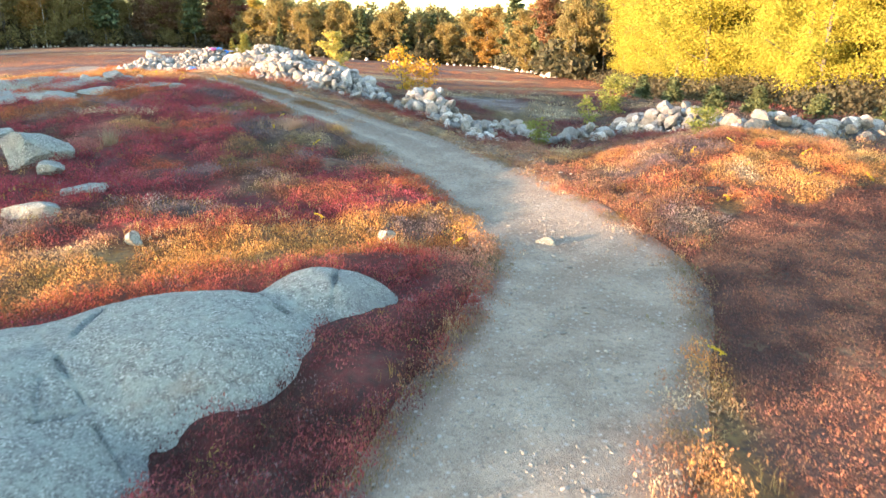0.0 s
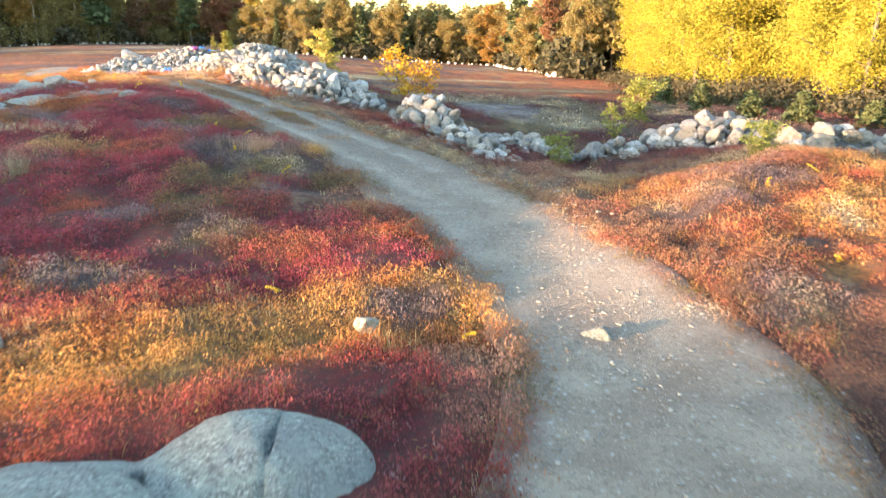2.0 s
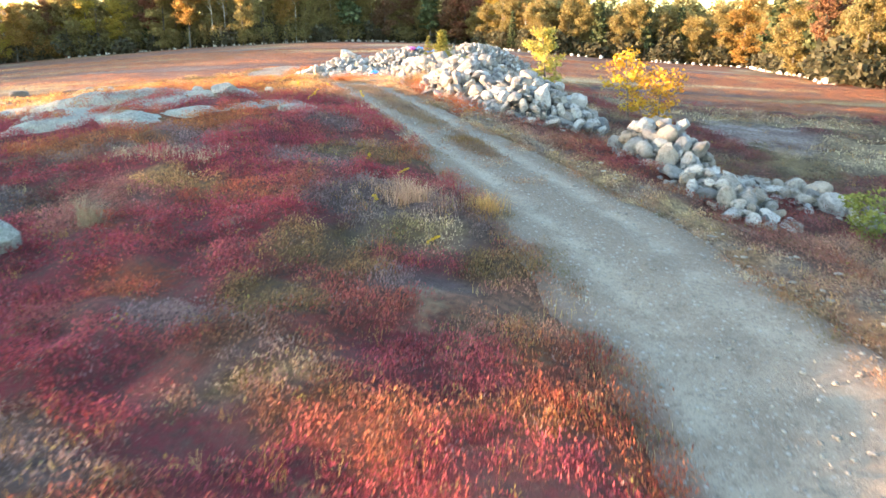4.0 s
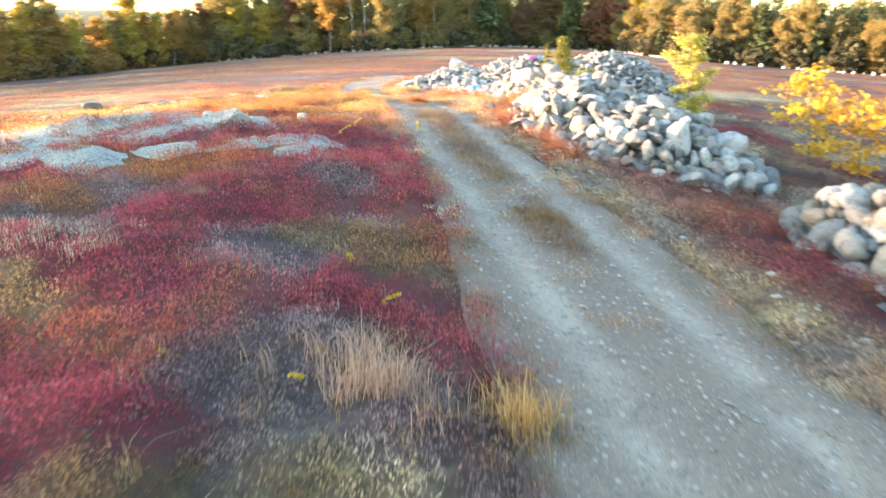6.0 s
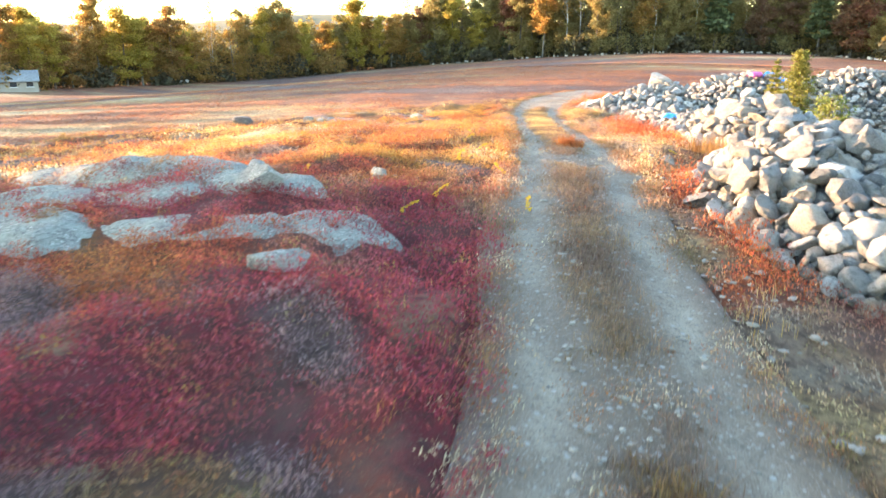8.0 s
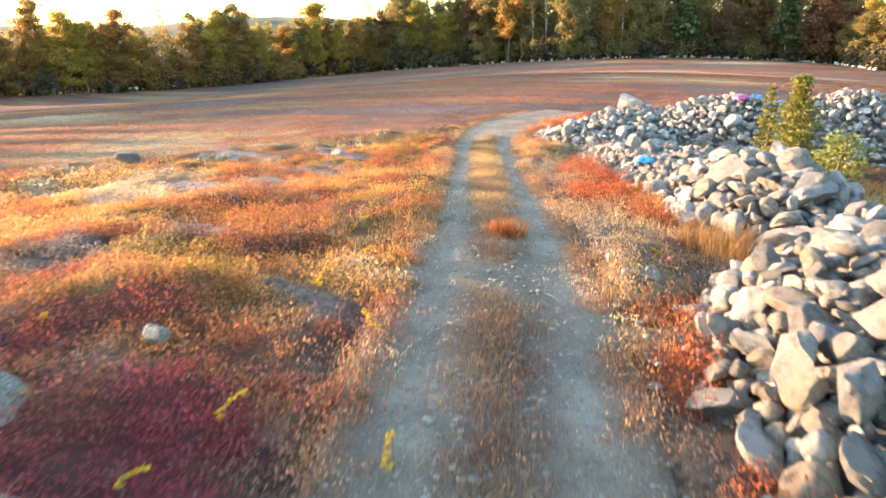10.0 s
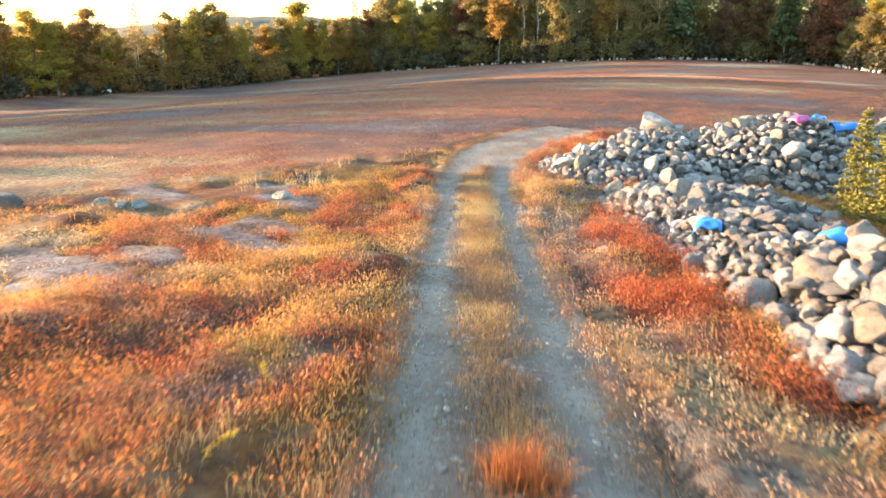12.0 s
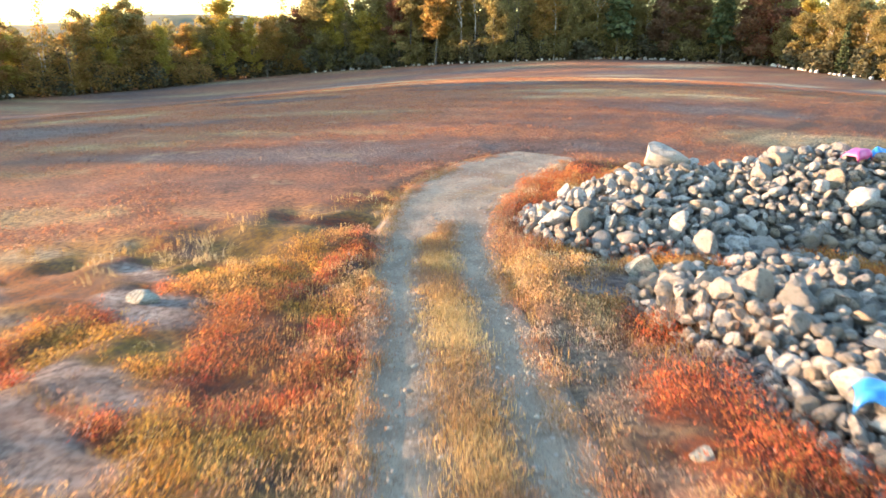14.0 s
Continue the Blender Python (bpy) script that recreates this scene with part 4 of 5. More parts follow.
def sprigs(name, x, y, per, height, spread, leaf, r, mat, label, category, cols, upright=0.5, mixed=0.0):
    """Clumps of leaf blades: per blades for each place, as one mesh."""
    n = len(x)
    z = plant_z(x, y)
    hs = height * r.uniform(0.6, 1.3, n) * (0.6 + 0.9 * vnoise(x, y, 0.55, 91)) * (1 + 0.9 * patches(x, y, SCARLET_SPOTS, 153) + 0.3 * patches(x, y, RUST_SPOTS, 147))
    X = np.repeat(x, per) + r.normal(0, 1, n * per) * np.repeat(spread * r.uniform(0.7, 1.2, n), per)
    Y = np.repeat(y, per) + r.normal(0, 1, n * per) * np.repeat(spread * r.uniform(0.7, 1.2, n), per)
    rad = np.hypot(X - np.repeat(x, per), Y - np.repeat(y, per)) / spread
    Z = np.repeat(z, per) + np.repeat(hs, per) * np.clip(r.uniform(0.25, 1.1, n * per) - 0.18 * rad, 0.05, 1.2)
    az, tilt = r.uniform(0, 6.283, n * per), r.normal(0, upright, n * per)
    ux, uy = np.cos(az), np.sin(az)
    w = leaf * r.uniform(0.6, 1.3, n * per)
    l = w * r.uniform(1.2, 2.2, n * per)
    sx, sy, cz = -uy * np.sin(tilt), ux * np.sin(tilt), np.cos(tilt)
    c = np.stack([X, Y, Z], 1)
    a = np.stack([ux * w, uy * w, 0 * w], 1) * 0.5
    b = np.stack([sx * l, sy * l, cz * l], 1) * 0.5
    V = np.stack([c - b - a * 0.5, c + a - b * 0.4, c + b], 1).reshape(-1, 3)
    F = np.arange(3 * n * per).reshape(-1, 3)
    cols = cols * np.exp(r.normal(0, 0.13, (n, 1)))
    odd = r.random(n) < mixed
    cols[odd] = 0.35 * cols[odd] + 0.65 * np.array((GREYBROWN, OLIVE, BROWN, MAROON, RUSSET, (0.36, 0.30, 0.07)))[r.choice(6, odd.sum(), p=(.28, .2, .2, .14, .12, .06))]
    fade = np.clip(r.normal(1.0, 0.13, (n * per, 1)), 0.5, 1.6)
    col = np.repeat(np.repeat(cols, per, 0) * fade, 3, 0)
    thing(name, mesh_of(name, V, F, [mat], False, col), label, category, kind="stuff")


def blades(name, x, y, per, height, lean, wide, r, label, cols):
    """Tufts of thin grass blades, as one mesh."""
    n = len(x)
    z = plant_z(x, y)
    N = n * per
    hs = np.repeat(height * r.uniform(0.6, 1.4, n), per) * r.uniform(0.6, 1.1, N)
    bx, by = np.repeat(x, per) + r.normal(0, 0.08, N), np.repeat(y, per) + r.normal(0, 0.08, N)
    az = r.uniform(0, 6.283, N)
    out = hs * np.abs(r.normal(0, lean, N))
    tx, ty, tz = bx + np.cos(az) * out, by + np.sin(az) * out, np.repeat(z, per) + hs
    mx, my, mz = bx + np.cos(az) * out * 0.3, by + np.sin(az) * out * 0.3, np.repeat(z, per) + hs * 0.6
    wx, wy = -np.sin(az) * wide, np.cos(az) * wide
    bz = np.repeat(z, per) - 0.03
    V = np.stack([np.stack([bx - wx, by - wy, bz], 1), np.stack([bx + wx, by + wy, bz], 1), np.stack([mx + wx * 0.8, my + wy * 0.8, mz], 1), np.stack([mx - wx * 0.8, my - wy * 0.8, mz], 1),
                  np.stack([tx, ty, tz], 1)], 1).reshape(-1, 3)
    k = np.arange(N) * 5
    F = np.concatenate([np.stack([k, k + 1, k + 2], 1), np.stack([k, k + 2, k + 3], 1), np.stack([k + 3, k + 2, k + 4], 1)])
    col = np.repeat(np.repeat(cols, per, 0), 5, 0)
    thing(name, mesh_of(name, V, F, [M_GRASS], False, col), label, "grass", kind="stuff")


def low_plants():
    r = np.random.default_rng(31)

    def keep(x, y, extra):
        d, h = track_place(x, y)
        rag = np.where(d < 0, 0.93 + 0.12 * vnoise(x, y, 0.8, 99), 0.84 + 0.34 * vnoise(x, y, 0.8, 99)) + 0.12 * (vnoise(x, y, 0.25, 98) - 0.5)
        ok = (np.abs(d) > h * rag) & free_of_rock(x, y) & extra
        ok &= ~((d > 0) & (d < h + 1.5) & (y > 18) & (y < 44) & (r.random(len(x)) < np.where(y < 30, 0.6, 0.62) * (1 - patches(x, y, SCARLET_SPOTS, 153))))
        return x[ok], y[ok]

    def by_path(x, y):
        return np.abs(track_place(x, y)[0])

    # close to the track
    x, y = scatter(150000, -26, 14, 3, 58, r)
    d = by_path(x, y)
    cover = 0.8 * vnoise(x, y, 0.55, 91) + 0.2 * vnoise(x, y, 0.25, 90) + 0.3 * vnoise(x, y, 2.0, 92)
    x1, y1 = keep(x, y, (d < 11) & (mown(x, y) < 0.5) & (bare_side(x, y) < 0.35) & (cover > 0.42))
    sprigs("blueberry_heath", x1, y1, 22, 0.17, 0.10, 0.027, r, M_HEATH, "low blueberry bushes in red and orange autumn leaf, sunlit tones painted in", "heath", tint(x1, y1, grain=r.normal(0, 0.014, len(x1))), 0.9, 0.12)
    # farther off
    x, y = scatter(42000, -60, 30, -2, 75, r)
    d = by_path(x, y)
    x2, y2 = keep(x, y, (d >= 10.5) & (mown(x, y) < 0.5) & (bare_side(x, y) < 0.5))
    sprigs("blueberry_heath", x2, y2, 16, 0.17, 0.17, 0.05, r, M_HEATH, "low blueberry bushes in red and orange autumn leaf, sunlit tones painted in", "heath", tint(x2, y2, grain=r.normal(0, 0.018, len(x2))), 0.9, 0.12)
    # mown field
    x, y = scatter(120000, -85, 20, 18, 112, r)
    x3, y3 = keep(x, y, (mown(x, y) >= 0.5) & (vnoise(x, y, 1.5, 93) > 0.35))
    sprigs("field_stubble", x3, y3, 7, 0.08, 0.24, 0.042, r, M_HEATH, "short reddish stubble of a mown field", "stubble", tint(x3, y3, grain=r.normal(0, 0.03, len(x3))), 0.9)
    # bare strip
    x, y = scatter(30000, 3.6, 16, 1, 18, r)
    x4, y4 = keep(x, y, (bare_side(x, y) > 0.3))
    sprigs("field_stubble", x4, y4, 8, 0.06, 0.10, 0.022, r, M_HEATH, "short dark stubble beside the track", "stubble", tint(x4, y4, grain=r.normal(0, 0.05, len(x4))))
    # grass
    x, y = scatter(85000, -34, 14, 3, 58, r)
    d, h = track_place(x, y)
    edge = np.exp(-((np.abs(d) - h) / 0.4) ** 2)
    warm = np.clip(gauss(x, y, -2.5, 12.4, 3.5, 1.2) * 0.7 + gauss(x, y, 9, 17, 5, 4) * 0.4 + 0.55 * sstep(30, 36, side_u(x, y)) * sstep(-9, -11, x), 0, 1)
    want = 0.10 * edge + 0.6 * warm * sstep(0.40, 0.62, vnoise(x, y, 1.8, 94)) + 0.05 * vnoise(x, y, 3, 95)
    x5, y5 = keep(x, y, (r.random(len(x)) < want) & (mown(x, y) < 0.5) & (bare_side(x, y) < 0.4))
    c = ramp(vnoise(x5, y5, 1.2, 96) + r.normal(0, 0.12, len(x5)), (0.1, 0.45, 0.7, 1), ((0.26, 0.15, 0.05), (0.46, 0.25, 0.075), (0.55, 0.36, 0.13), (0.55, 0.44, 0.26)))
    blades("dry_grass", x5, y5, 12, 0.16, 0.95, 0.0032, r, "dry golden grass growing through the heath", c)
    # thin litter and weeds on the verges and the crown
    k = r.integers(0, len(TRACK), 26000)
    k = k[(TRACK_Y[k] > 3) & (TRACK_Y[k] < 56)]
    side = np.where(r.random(len(k)) < 0.5, -1, 1)
    a = side * HALF[k] * np.clip(r.normal(1.02, 0.13, len(k)), 0.66, 1.3)
    crown = (r.random(len(k)) < 0.3) & (TRACK_Y[k] > 24) & (TRACK_Y[k] < 48)
    a = np.where(crown, r.normal(0, 0.26, len(k)), a)
    p = TRACK[k] + NRM[k] * a[:, None] + TAN[k] * r.uniform(-0.1, 0.1, (len(k), 1))
    ok = vnoise(p[:, 0], p[:, 1], 0.6, 101) > 0.38
    p = p[ok]
    c = ramp(vnoise(p[:, 0], p[:, 1], 0.7, 102) + r.normal(0, 0.15, len(p)), (0.0, 0.3, 0.5, 0.7, 1), ((0.16, 0.13, 0.05), (0.20, 0.13, 0.08), (0.30, 0.20, 0.11), (0.36, 0.13, 0.06), STRAW))
    sprigs("verge_weeds", p[:, 0], p[:, 1], 12, 0.09, 0.07, 0.02, r, M_HEATH, "thin brown weeds and litter on the track's verges", "weeds", c)
    # strip between the wheel ruts
    k = r.integers(0, len(TRACK), 34000)
    k = k[(TRACK_Y[k] > 25.5) & (TRACK_Y[k] < 48)]
    a = np.clip(r.normal(0, 0.19, len(k)), -0.42, 0.42)
    p = TRACK[k] + NRM[k] * a[:, None]
    far = sstep(34, 42, p[:, 1])
    ok = (vnoise(p[:, 0], p[:, 1], 0.9, 97) + 0.25 * sstep(26, 29, p[:, 1]) + 0.3 * far - 0.6 * sstep(43, 48, p[:, 1]) + 0.25 * gauss(p[:, 1], 0, 28.5, 0, 1.6, 1) - 0.3 * gauss(p[:, 1], 0, 33.3, 0, 2.0, 1) > 0.5) & (r.random(len(p)) < 0.7 + 0.3 * far)
    p = p[ok]
    c = ramp(vnoise(p[:, 0], p[:, 1], 0.9, 98) + r.normal(0, 0.1, len(p)) + 0.22 * sstep(36, 40, p[:, 1]), (0.1, 0.4, 0.7, 1), ((0.17, 0.115, 0.08), (0.28, 0.19, 0.125), (0.48, 0.30, 0.12), (0.6, 0.43, 0.2)))
    dull = 0.7 * sstep(36, 33, p[:, 1])[:, None]
    c = c * (1 - dull) + np.array((0.27, 0.18, 0.13)) * r.uniform(0.6, 1.3, (len(p), 1)) * dull
    blades("dry_grass", p[:, 0], p[:, 1], 8, 0.09, 1.0, 0.004, r, "dry grass strip between the wheel ruts", c)


low_plants()


def tuft(x, y, n, height, spread, col, seed, label):
    r = np.random.default_rng(seed)
    px, py = x + r.normal(0, spread, n), y + r.normal(0, spread * 0.6, n)
    c = np.array(col) * r.uniform(0.7, 1.25, (n, 1))
    blades("grass_tuft", px, py, 16, height, 0.95, 0.004, r, label, c)


tuft(-4.4, 21.3, 44, 0.31, 0.36, (0.50, 0.32, 0.22), 1, "tall pale straw tuft in red heath")
tuft(-3.15, 21.7, 22, 0.33, 0.14, (0.62, 0.36, 0.13), 2, "golden straw tuft at the track's edge")
tuft(-5.1, 26.5, 34, 0.15, 0.2, (0.28, 0.17, 0.07), 3, "brown grass tuft on the track's crown")
tuft(-0.4, 12.5, 5, 0.26, 0.15, (0.52, 0.36, 0.16), 4, "straw tuft beside a stone")
tuft(-13.05, 35.1, 46, 0.24, 0.13, (0.36, 0.13, 0.045), 5, "rusty tuft on the track's crown")
tuft(-10.4, 37.0, 60, 0.45, 0.4, (0.40, 0.22, 0.08), 6, "dry rusty grass below the stone heap")
tuft(-8.6, 18.4, 10, 0.5, 0.08, (0.30, 0.24, 0.16), 7, "dry weed stalks in red heath")
tuft(-9.7, 21.6, 50, 0.16, 0.6, STRAW, 8, "pale grass patch in crimson heath")
tuft(-17.9, 45.6, 40, 0.5, 0.5, (0.40, 0.26, 0.16), 9, "dry weeds between the stones")


# ---- trees ----
def tube(path, radii, sides=7):
    """A tapered tube along a path."""
    path = np.asarray(path, float)
    V = []
    for k, p in enumerate(path):
        d = path[min(k + 1, len(path) - 1)] - path[max(k - 1, 0)]
        d /= np.linalg.norm(d) + 1e-9
        a = np.cross(d, (0.31, 0.95, 0.1))
        a /= np.linalg.norm(a)
        b = np.cross(d, a)
        t = np.linspace(0, 2 * math.pi, sides, endpoint=False)[:, None]
        V.append(p + radii[k] * (np.cos(t) * a + np.sin(t) * b))
    V = np.vstack(V)
    F = []
    for k in range(len(path) - 1):
        for s in range(sides):
            F.append((k * sides + s, k * sides + (s + 1) % sides, (k + 1) * sides + (s + 1) % sides, (k + 1) * sides + s))
    return V, np.array(F)


def join(parts):
    V, F, off = [], [], 0
    for v, f in parts:
        V.append(v)
        F.append(f + off)
        off += len(v)
    return np.vstack(V), np.vstack(F)


def leaves(centres, per, spread, size, r, flat=0.0):
    """Leaf blades round each centre."""
    n = len(centres) * per
    c = np.repeat(centres, per, 0) + r.normal(0, 1, (n, 3)) * np.repeat(np.atleast_2d(spread), n, 0) if np.ndim(spread) == 0 else np.repeat(centres, per, 0) + r.normal(0, 1, (n, 3)) * spread
    a, b = r.normal(size=(n, 3)), r.normal(size=(n, 3))
    a[:, 2] *= 1 - flat
    a /= np.linalg.norm(a, axis=1)[:, None]
    b -= (a * b).sum(1)[:, None] * a
    b /= np.linalg.norm(b, axis=1)[:, None]
    s = size * r.uniform(0.6, 1.4, (n, 1))
    V = np.stack([c - a * s + b * s * 0.55, c + a * s + b * s * 0.35, c - b * s], 1).reshape(-1, 3)
    return V, np.arange(3 * n).reshape(-1, 3)


def broadleaf(seed, height, width, base, clumps, per, leaf, mat, bark, lean=0.03):
    """Trunk with limbs, and a crown of leaf clumps with gaps. Returns its two meshes."""
    r = np.random.default_rng(seed)
    top = np.array((r.normal(0, lean) * height, r.normal(0, lean) * height, height * 0.9))
    tr = [top * t + np.array((0.15 * math.sin(3 * t + seed), 0.15 * math.cos(4 * t + seed), 0)) * t for t in np.linspace(0, 1, 7)]
    wood = [tube(tr, np.linspace(height * 0.014, 0.03, 7))]
    cs = []
    nl = 17
    for k in range(nl):
        t = base + (0.97 - base) * (k + r.random()) / nl
        start = np.array([np.interp(t, np.linspace(0, 1, 7), np.array(tr)[:, i]) for i in range(3)])
        az = k * 2.4 + r.normal(0, 0.4)
        env = math.sin(math.pi * min(1, max(0.08, (t - base * 0.8) / (1.08 - base * 0.8))) ** 0.8)
        ln = width * (0.30 + 0.8 * env) * r.uniform(0.55, 1.2)
        end = start + np.array((math.cos(az) * ln, math.sin(az) * ln, ln * r.uniform(0.05, 0.65)))
        midp = (start + end) / 2 + np.array((0, 0, -0.08 * ln))
        wood.append(tube([start, midp, end], (height * 0.005 * (1.2 - t), height * 0.003, 0.012), 5))
        m = max(3, clumps // nl)
        for _ in range(m):
            q = start + (end - start) * r.uniform(0.25, 1.12) + r.normal(0, 1, 3) * width * np.array((0.20, 0.20, 0.10))
            cs.append(q)
    cs = np.array(cs)
    V, F = leaves(cs, per, width * np.array((0.13, 0.13, 0.075)), leaf, r, 0.3)
    wv, wf = join(wood)
    return mesh_of("trunk", wv, wf, [bark], True), mesh_of("crown", V, F, [mat])


def conifer(seed, height, width, base, mat, bark, whorls=14, arms=6, leaf=0.16, open_=0.2):
    """Straight trunk with whorls of needle sprays."""
    r = np.random.default_rng(seed)
    wood = [tube([(0, 0, 0), (0.05, 0, height * 0.5), (0, 0.03, height)], (height * 0.013, height * 0.008, 0.012))]
    cs = []
    for k in range(whorls):
        t = base + (1 - base) * (k + 0.3 * r.random()) / whorls
        ln = width * (1 - (t - base) / (1 - base)) ** 0.8 * r.uniform(1 - open_, 1 + open_ * 0.5) + 0.04 * height * (1 - t)
        for a in range(arms):
            az = a * 6.283 / arms + k * 0.7 + r.normal(0, 0.2)
            l2 = ln * r.uniform(0.75, 1.1)
            end = np.array((math.cos(az) * l2, math.sin(az) * l2, t * height + l2 * r.uniform(-0.12, 0.25)))
            st = np.array((0, 0, t * height))
            wood.append(tube([st, end], (height * 0.003 * (1.2 - t) + 0.004, 0.004), 4))
            for q in np.linspace(0.3, 1.0, 5):
                cs.append(st + (end - st) * q)
    cs.append(np.array((0, 0, height * 0.98)))
    V, F = leaves(np.array(cs), 9, np.array((width * 0.10, width * 0.10, width * 0.045)), leaf, r, 0.4)
    wv, wf = join(wood)
    return mesh_of("trunk", wv, wf, [bark], True), mesh_of("crown", V, F, [mat])


def bare_tree(seed, height, bark, mat):
    r = np.random.default_rng(seed)
    wood = [tube([(0, 0, 0), (r.normal(0, 0.2), r.normal(0, 0.2), height * 0.5), (r.normal(0, 0.5), r.normal(0, 0.5), height)], (height * 0.010, height * 0.006, 0.015))]
    cs = []
    for k in range(16):
        t = r.uniform(0.45, 0.98)
        az = r.uniform(0, 6.28)
        ln = height * 0.13 * (1.25 - t)
        st = np.array((0, 0, t * height))
        end = st + np.array((math.cos(az) * ln, math.sin(az) * ln, ln * 1.3))
        wood.append(tube([st, end], (0.05, 0.012), 4))
        cs += [end, (st + end) / 2]
    V, F = leaves(np.array(cs), 7, height * 0.035, 0.2, r)
    wv, wf = join(wood)
    return mesh_of("trunk", wv, wf, [bark], True), mesh_of("crown", V, F, [mat])


# kinds of tree: meshes and words
KINDS = {}
for n, (mat, word) in enumerate((("yellow", "yellow"), ("gold", "orange-gold"), ("olive", "olive-green"), ("rust", "russet"))):
    for v in range(2):
        KINDS[f"{mat}{v}"] = (broadleaf(40 + 7 * n + v, 15.0 + v, 3.0, 0.08 + 0.22 * v, 360, 24, 0.19, M_LEAF[mat], M_BARK), f"tall broadleaf tree with {word} autumn crown at the field's edge")
KINDS["pine0"] = (conifer(81, 17, 3.2, 0.25, M_LEAF["pine"], M_BARK, 12, 6, 0.45, 0.4), "tall dark green pine in the wood's edge")
KINDS["pine1"] = (conifer(82, 14, 2.4, 0.1, M_LEAF["pine"], M_BARK, 13, 6, 0.36, 0.3), "dark green spruce in the wood's edge")
KINDS["bare0"] = (bare_tree(91, 14, M_BIRCH, M_LEAF["gold"]), "slender pale birch, nearly bare, in the wood's edge")
KINDS["bare1"] = (bare_tree(92, 12, M_BARK, M_LEAF["olive"]), "slender grey tree, nearly bare, in the wood's edge")
for v in range(3):
    KINDS[f"near{v}"] = (broadleaf(150 + v, 14.0 + v, 3.6, 0.12, 950, 44, 0.066, M_LEAF["sun"], M_BARK), "broadleaf tree with dense bright yellow crown beside the hollow")
    KINDS[f"behind{v}"] = (broadleaf(170 + v, 15.0 + v, 3.4, 0.15, 400, 34, 0.11, M_LEAF["sun"], M_BARK), "broadleaf tree with bright yellow crown in the second row")
KINDS["near3"] = (broadleaf(160, 13.0, 3.2, 0.12, 900, 44, 0.066, M_LEAF["gold"], M_BARK), "broadleaf tree with dense golden crown beside the hollow")


def tree(key, x, y, scale, turn, wide=1.0):
    (trunk, crown), words = KINDS[key]
    base = thing("tree", None, words, "tree", "trees of the wood's edge")
    base.matrix_basis = Matrix.LocRotScale((x, y, land1(x, y) - 0.1), Euler((0, 0, turn)), (scale * wide, scale * wide, scale))
    part("trunk", trunk, base)
    part("crown", crown, base)
    return base


def treeline(pts, step, keys, weights, sizes, seed, first=0, rows=1, gap=4.5, jitter=1.3):
    """Rows of trees along the edge of a wood that lies to the left of the line."""
    r = np.random.default_rng(seed)
    line = spline(np.array(pts, float), step)
    t = np.gradient(line, axis=0)
    t /= np.hypot(*t.T)[:, None]
    side = np.stack([-t[:, 1], t[:, 0]], 1)
    for row in np.arange(first, first + rows):
        for k in range(len(line)):
            p = line[k] + side[k] * (row * gap + r.normal(0, jitter)) + r.normal(0, jitter, 2) * 0.7
            tree(keys[r.choice(len(keys), p=weights)], p[0], p[1], r.uniform(*sizes), r.uniform(0, 6.28), r.uniform(0.65, 1.1))


def deep_wood(name, pts, step, rows, gap, first, sizes, seed, mat, label, leaf=0.42, per=9):
    """The trees behind the edge, joined: trunks and rough crowns."""
    r = np.random.default_rng(seed)
    line = spline(np.array(pts, float), step)
    t = np.gradient(line, axis=0)
    t /= np.hypot(*t.T)[:, None]
    side = np.stack([-t[:, 1], t[:, 0]], 1)
    wood, cs = [], []
    for row in range(rows):
        for k in range(len(line)):
            p = line[k] + side[k] * ((row + first) * gap + r.normal(0, 1.2)) + r.normal(0, 1.0, 2)
            h = 15 * r.uniform(*sizes)
            z = land1(*p)
            wood.append(tube([(p[0], p[1], z - 0.2), (p[0] + r.normal(0, 0.3), p[1] + r.normal(0, 0.3), z + h * 0.9)], (0.012 * h, 0.03), 5))
            n = 46
            hh = r.uniform(0.16 if sizes[1] < 0.5 else 0.36, 1.0, n)
            w = 2.9 * np.sin(np.pi * np.clip(hh, 0.1, 0.97)) ** 0.6
            a = r.uniform(0, 6.28, n)
            q = np.sqrt(r.random(n))
            cs.append(np.stack([p[0] + w * q * np.cos(a), p[1] + w * q * np.sin(a), z + hh * h], 1))
    V, F = leaves(np.vstack(cs), per, 0.45, leaf, r, 0.3)
    wv, wf = join(wood)
    base = thing(name, None, label, "wood", kind="stuff")
    part("trunks", mesh_of("trunks", wv, wf, [M_BARK], True), base)
    part("crowns", mesh_of("crowns", V, F, [mat]), base)


MIXED = ["yellow0", "yellow1", "gold0", "gold1", "olive0", "olive1", "rust0", "rust1", "pine0", "pine1", "bare0", "bare1"]
# far side of the field, from the west round to the east
# extra yellow and gold here imitate the backlit glow of the western crowns
W_WEST = [.19, .15, .14, .12, .13, .11, .01, .01, .02, .02, .06, .04]
W_NORTH = [.02, .02, .04, .03, .24, .20, .08, .07, .09, .05, .09, .07]
# extra dark pines here imitate shade over the eastern edge
W_EAST = [.02, .02, .02, .02, .30, .23, .01, .01, .18, .09, .06, .04]
EDGE_WEST = [(-150, 46), (-157, 62), (-158, 80), (-156, 102), (-155, 122), (-153, 138), (-148, 148)]
EDGE_NORTH = [(-149, 143), (-140, 150), (-120, 158), (-104, 163), (-75, 192), (-60, 192)]
EDGE_EAST = [(-56, 190), (-39, 172), (-15, 169), (9, 167), (13, 145), (16, 120), (16, 98)]
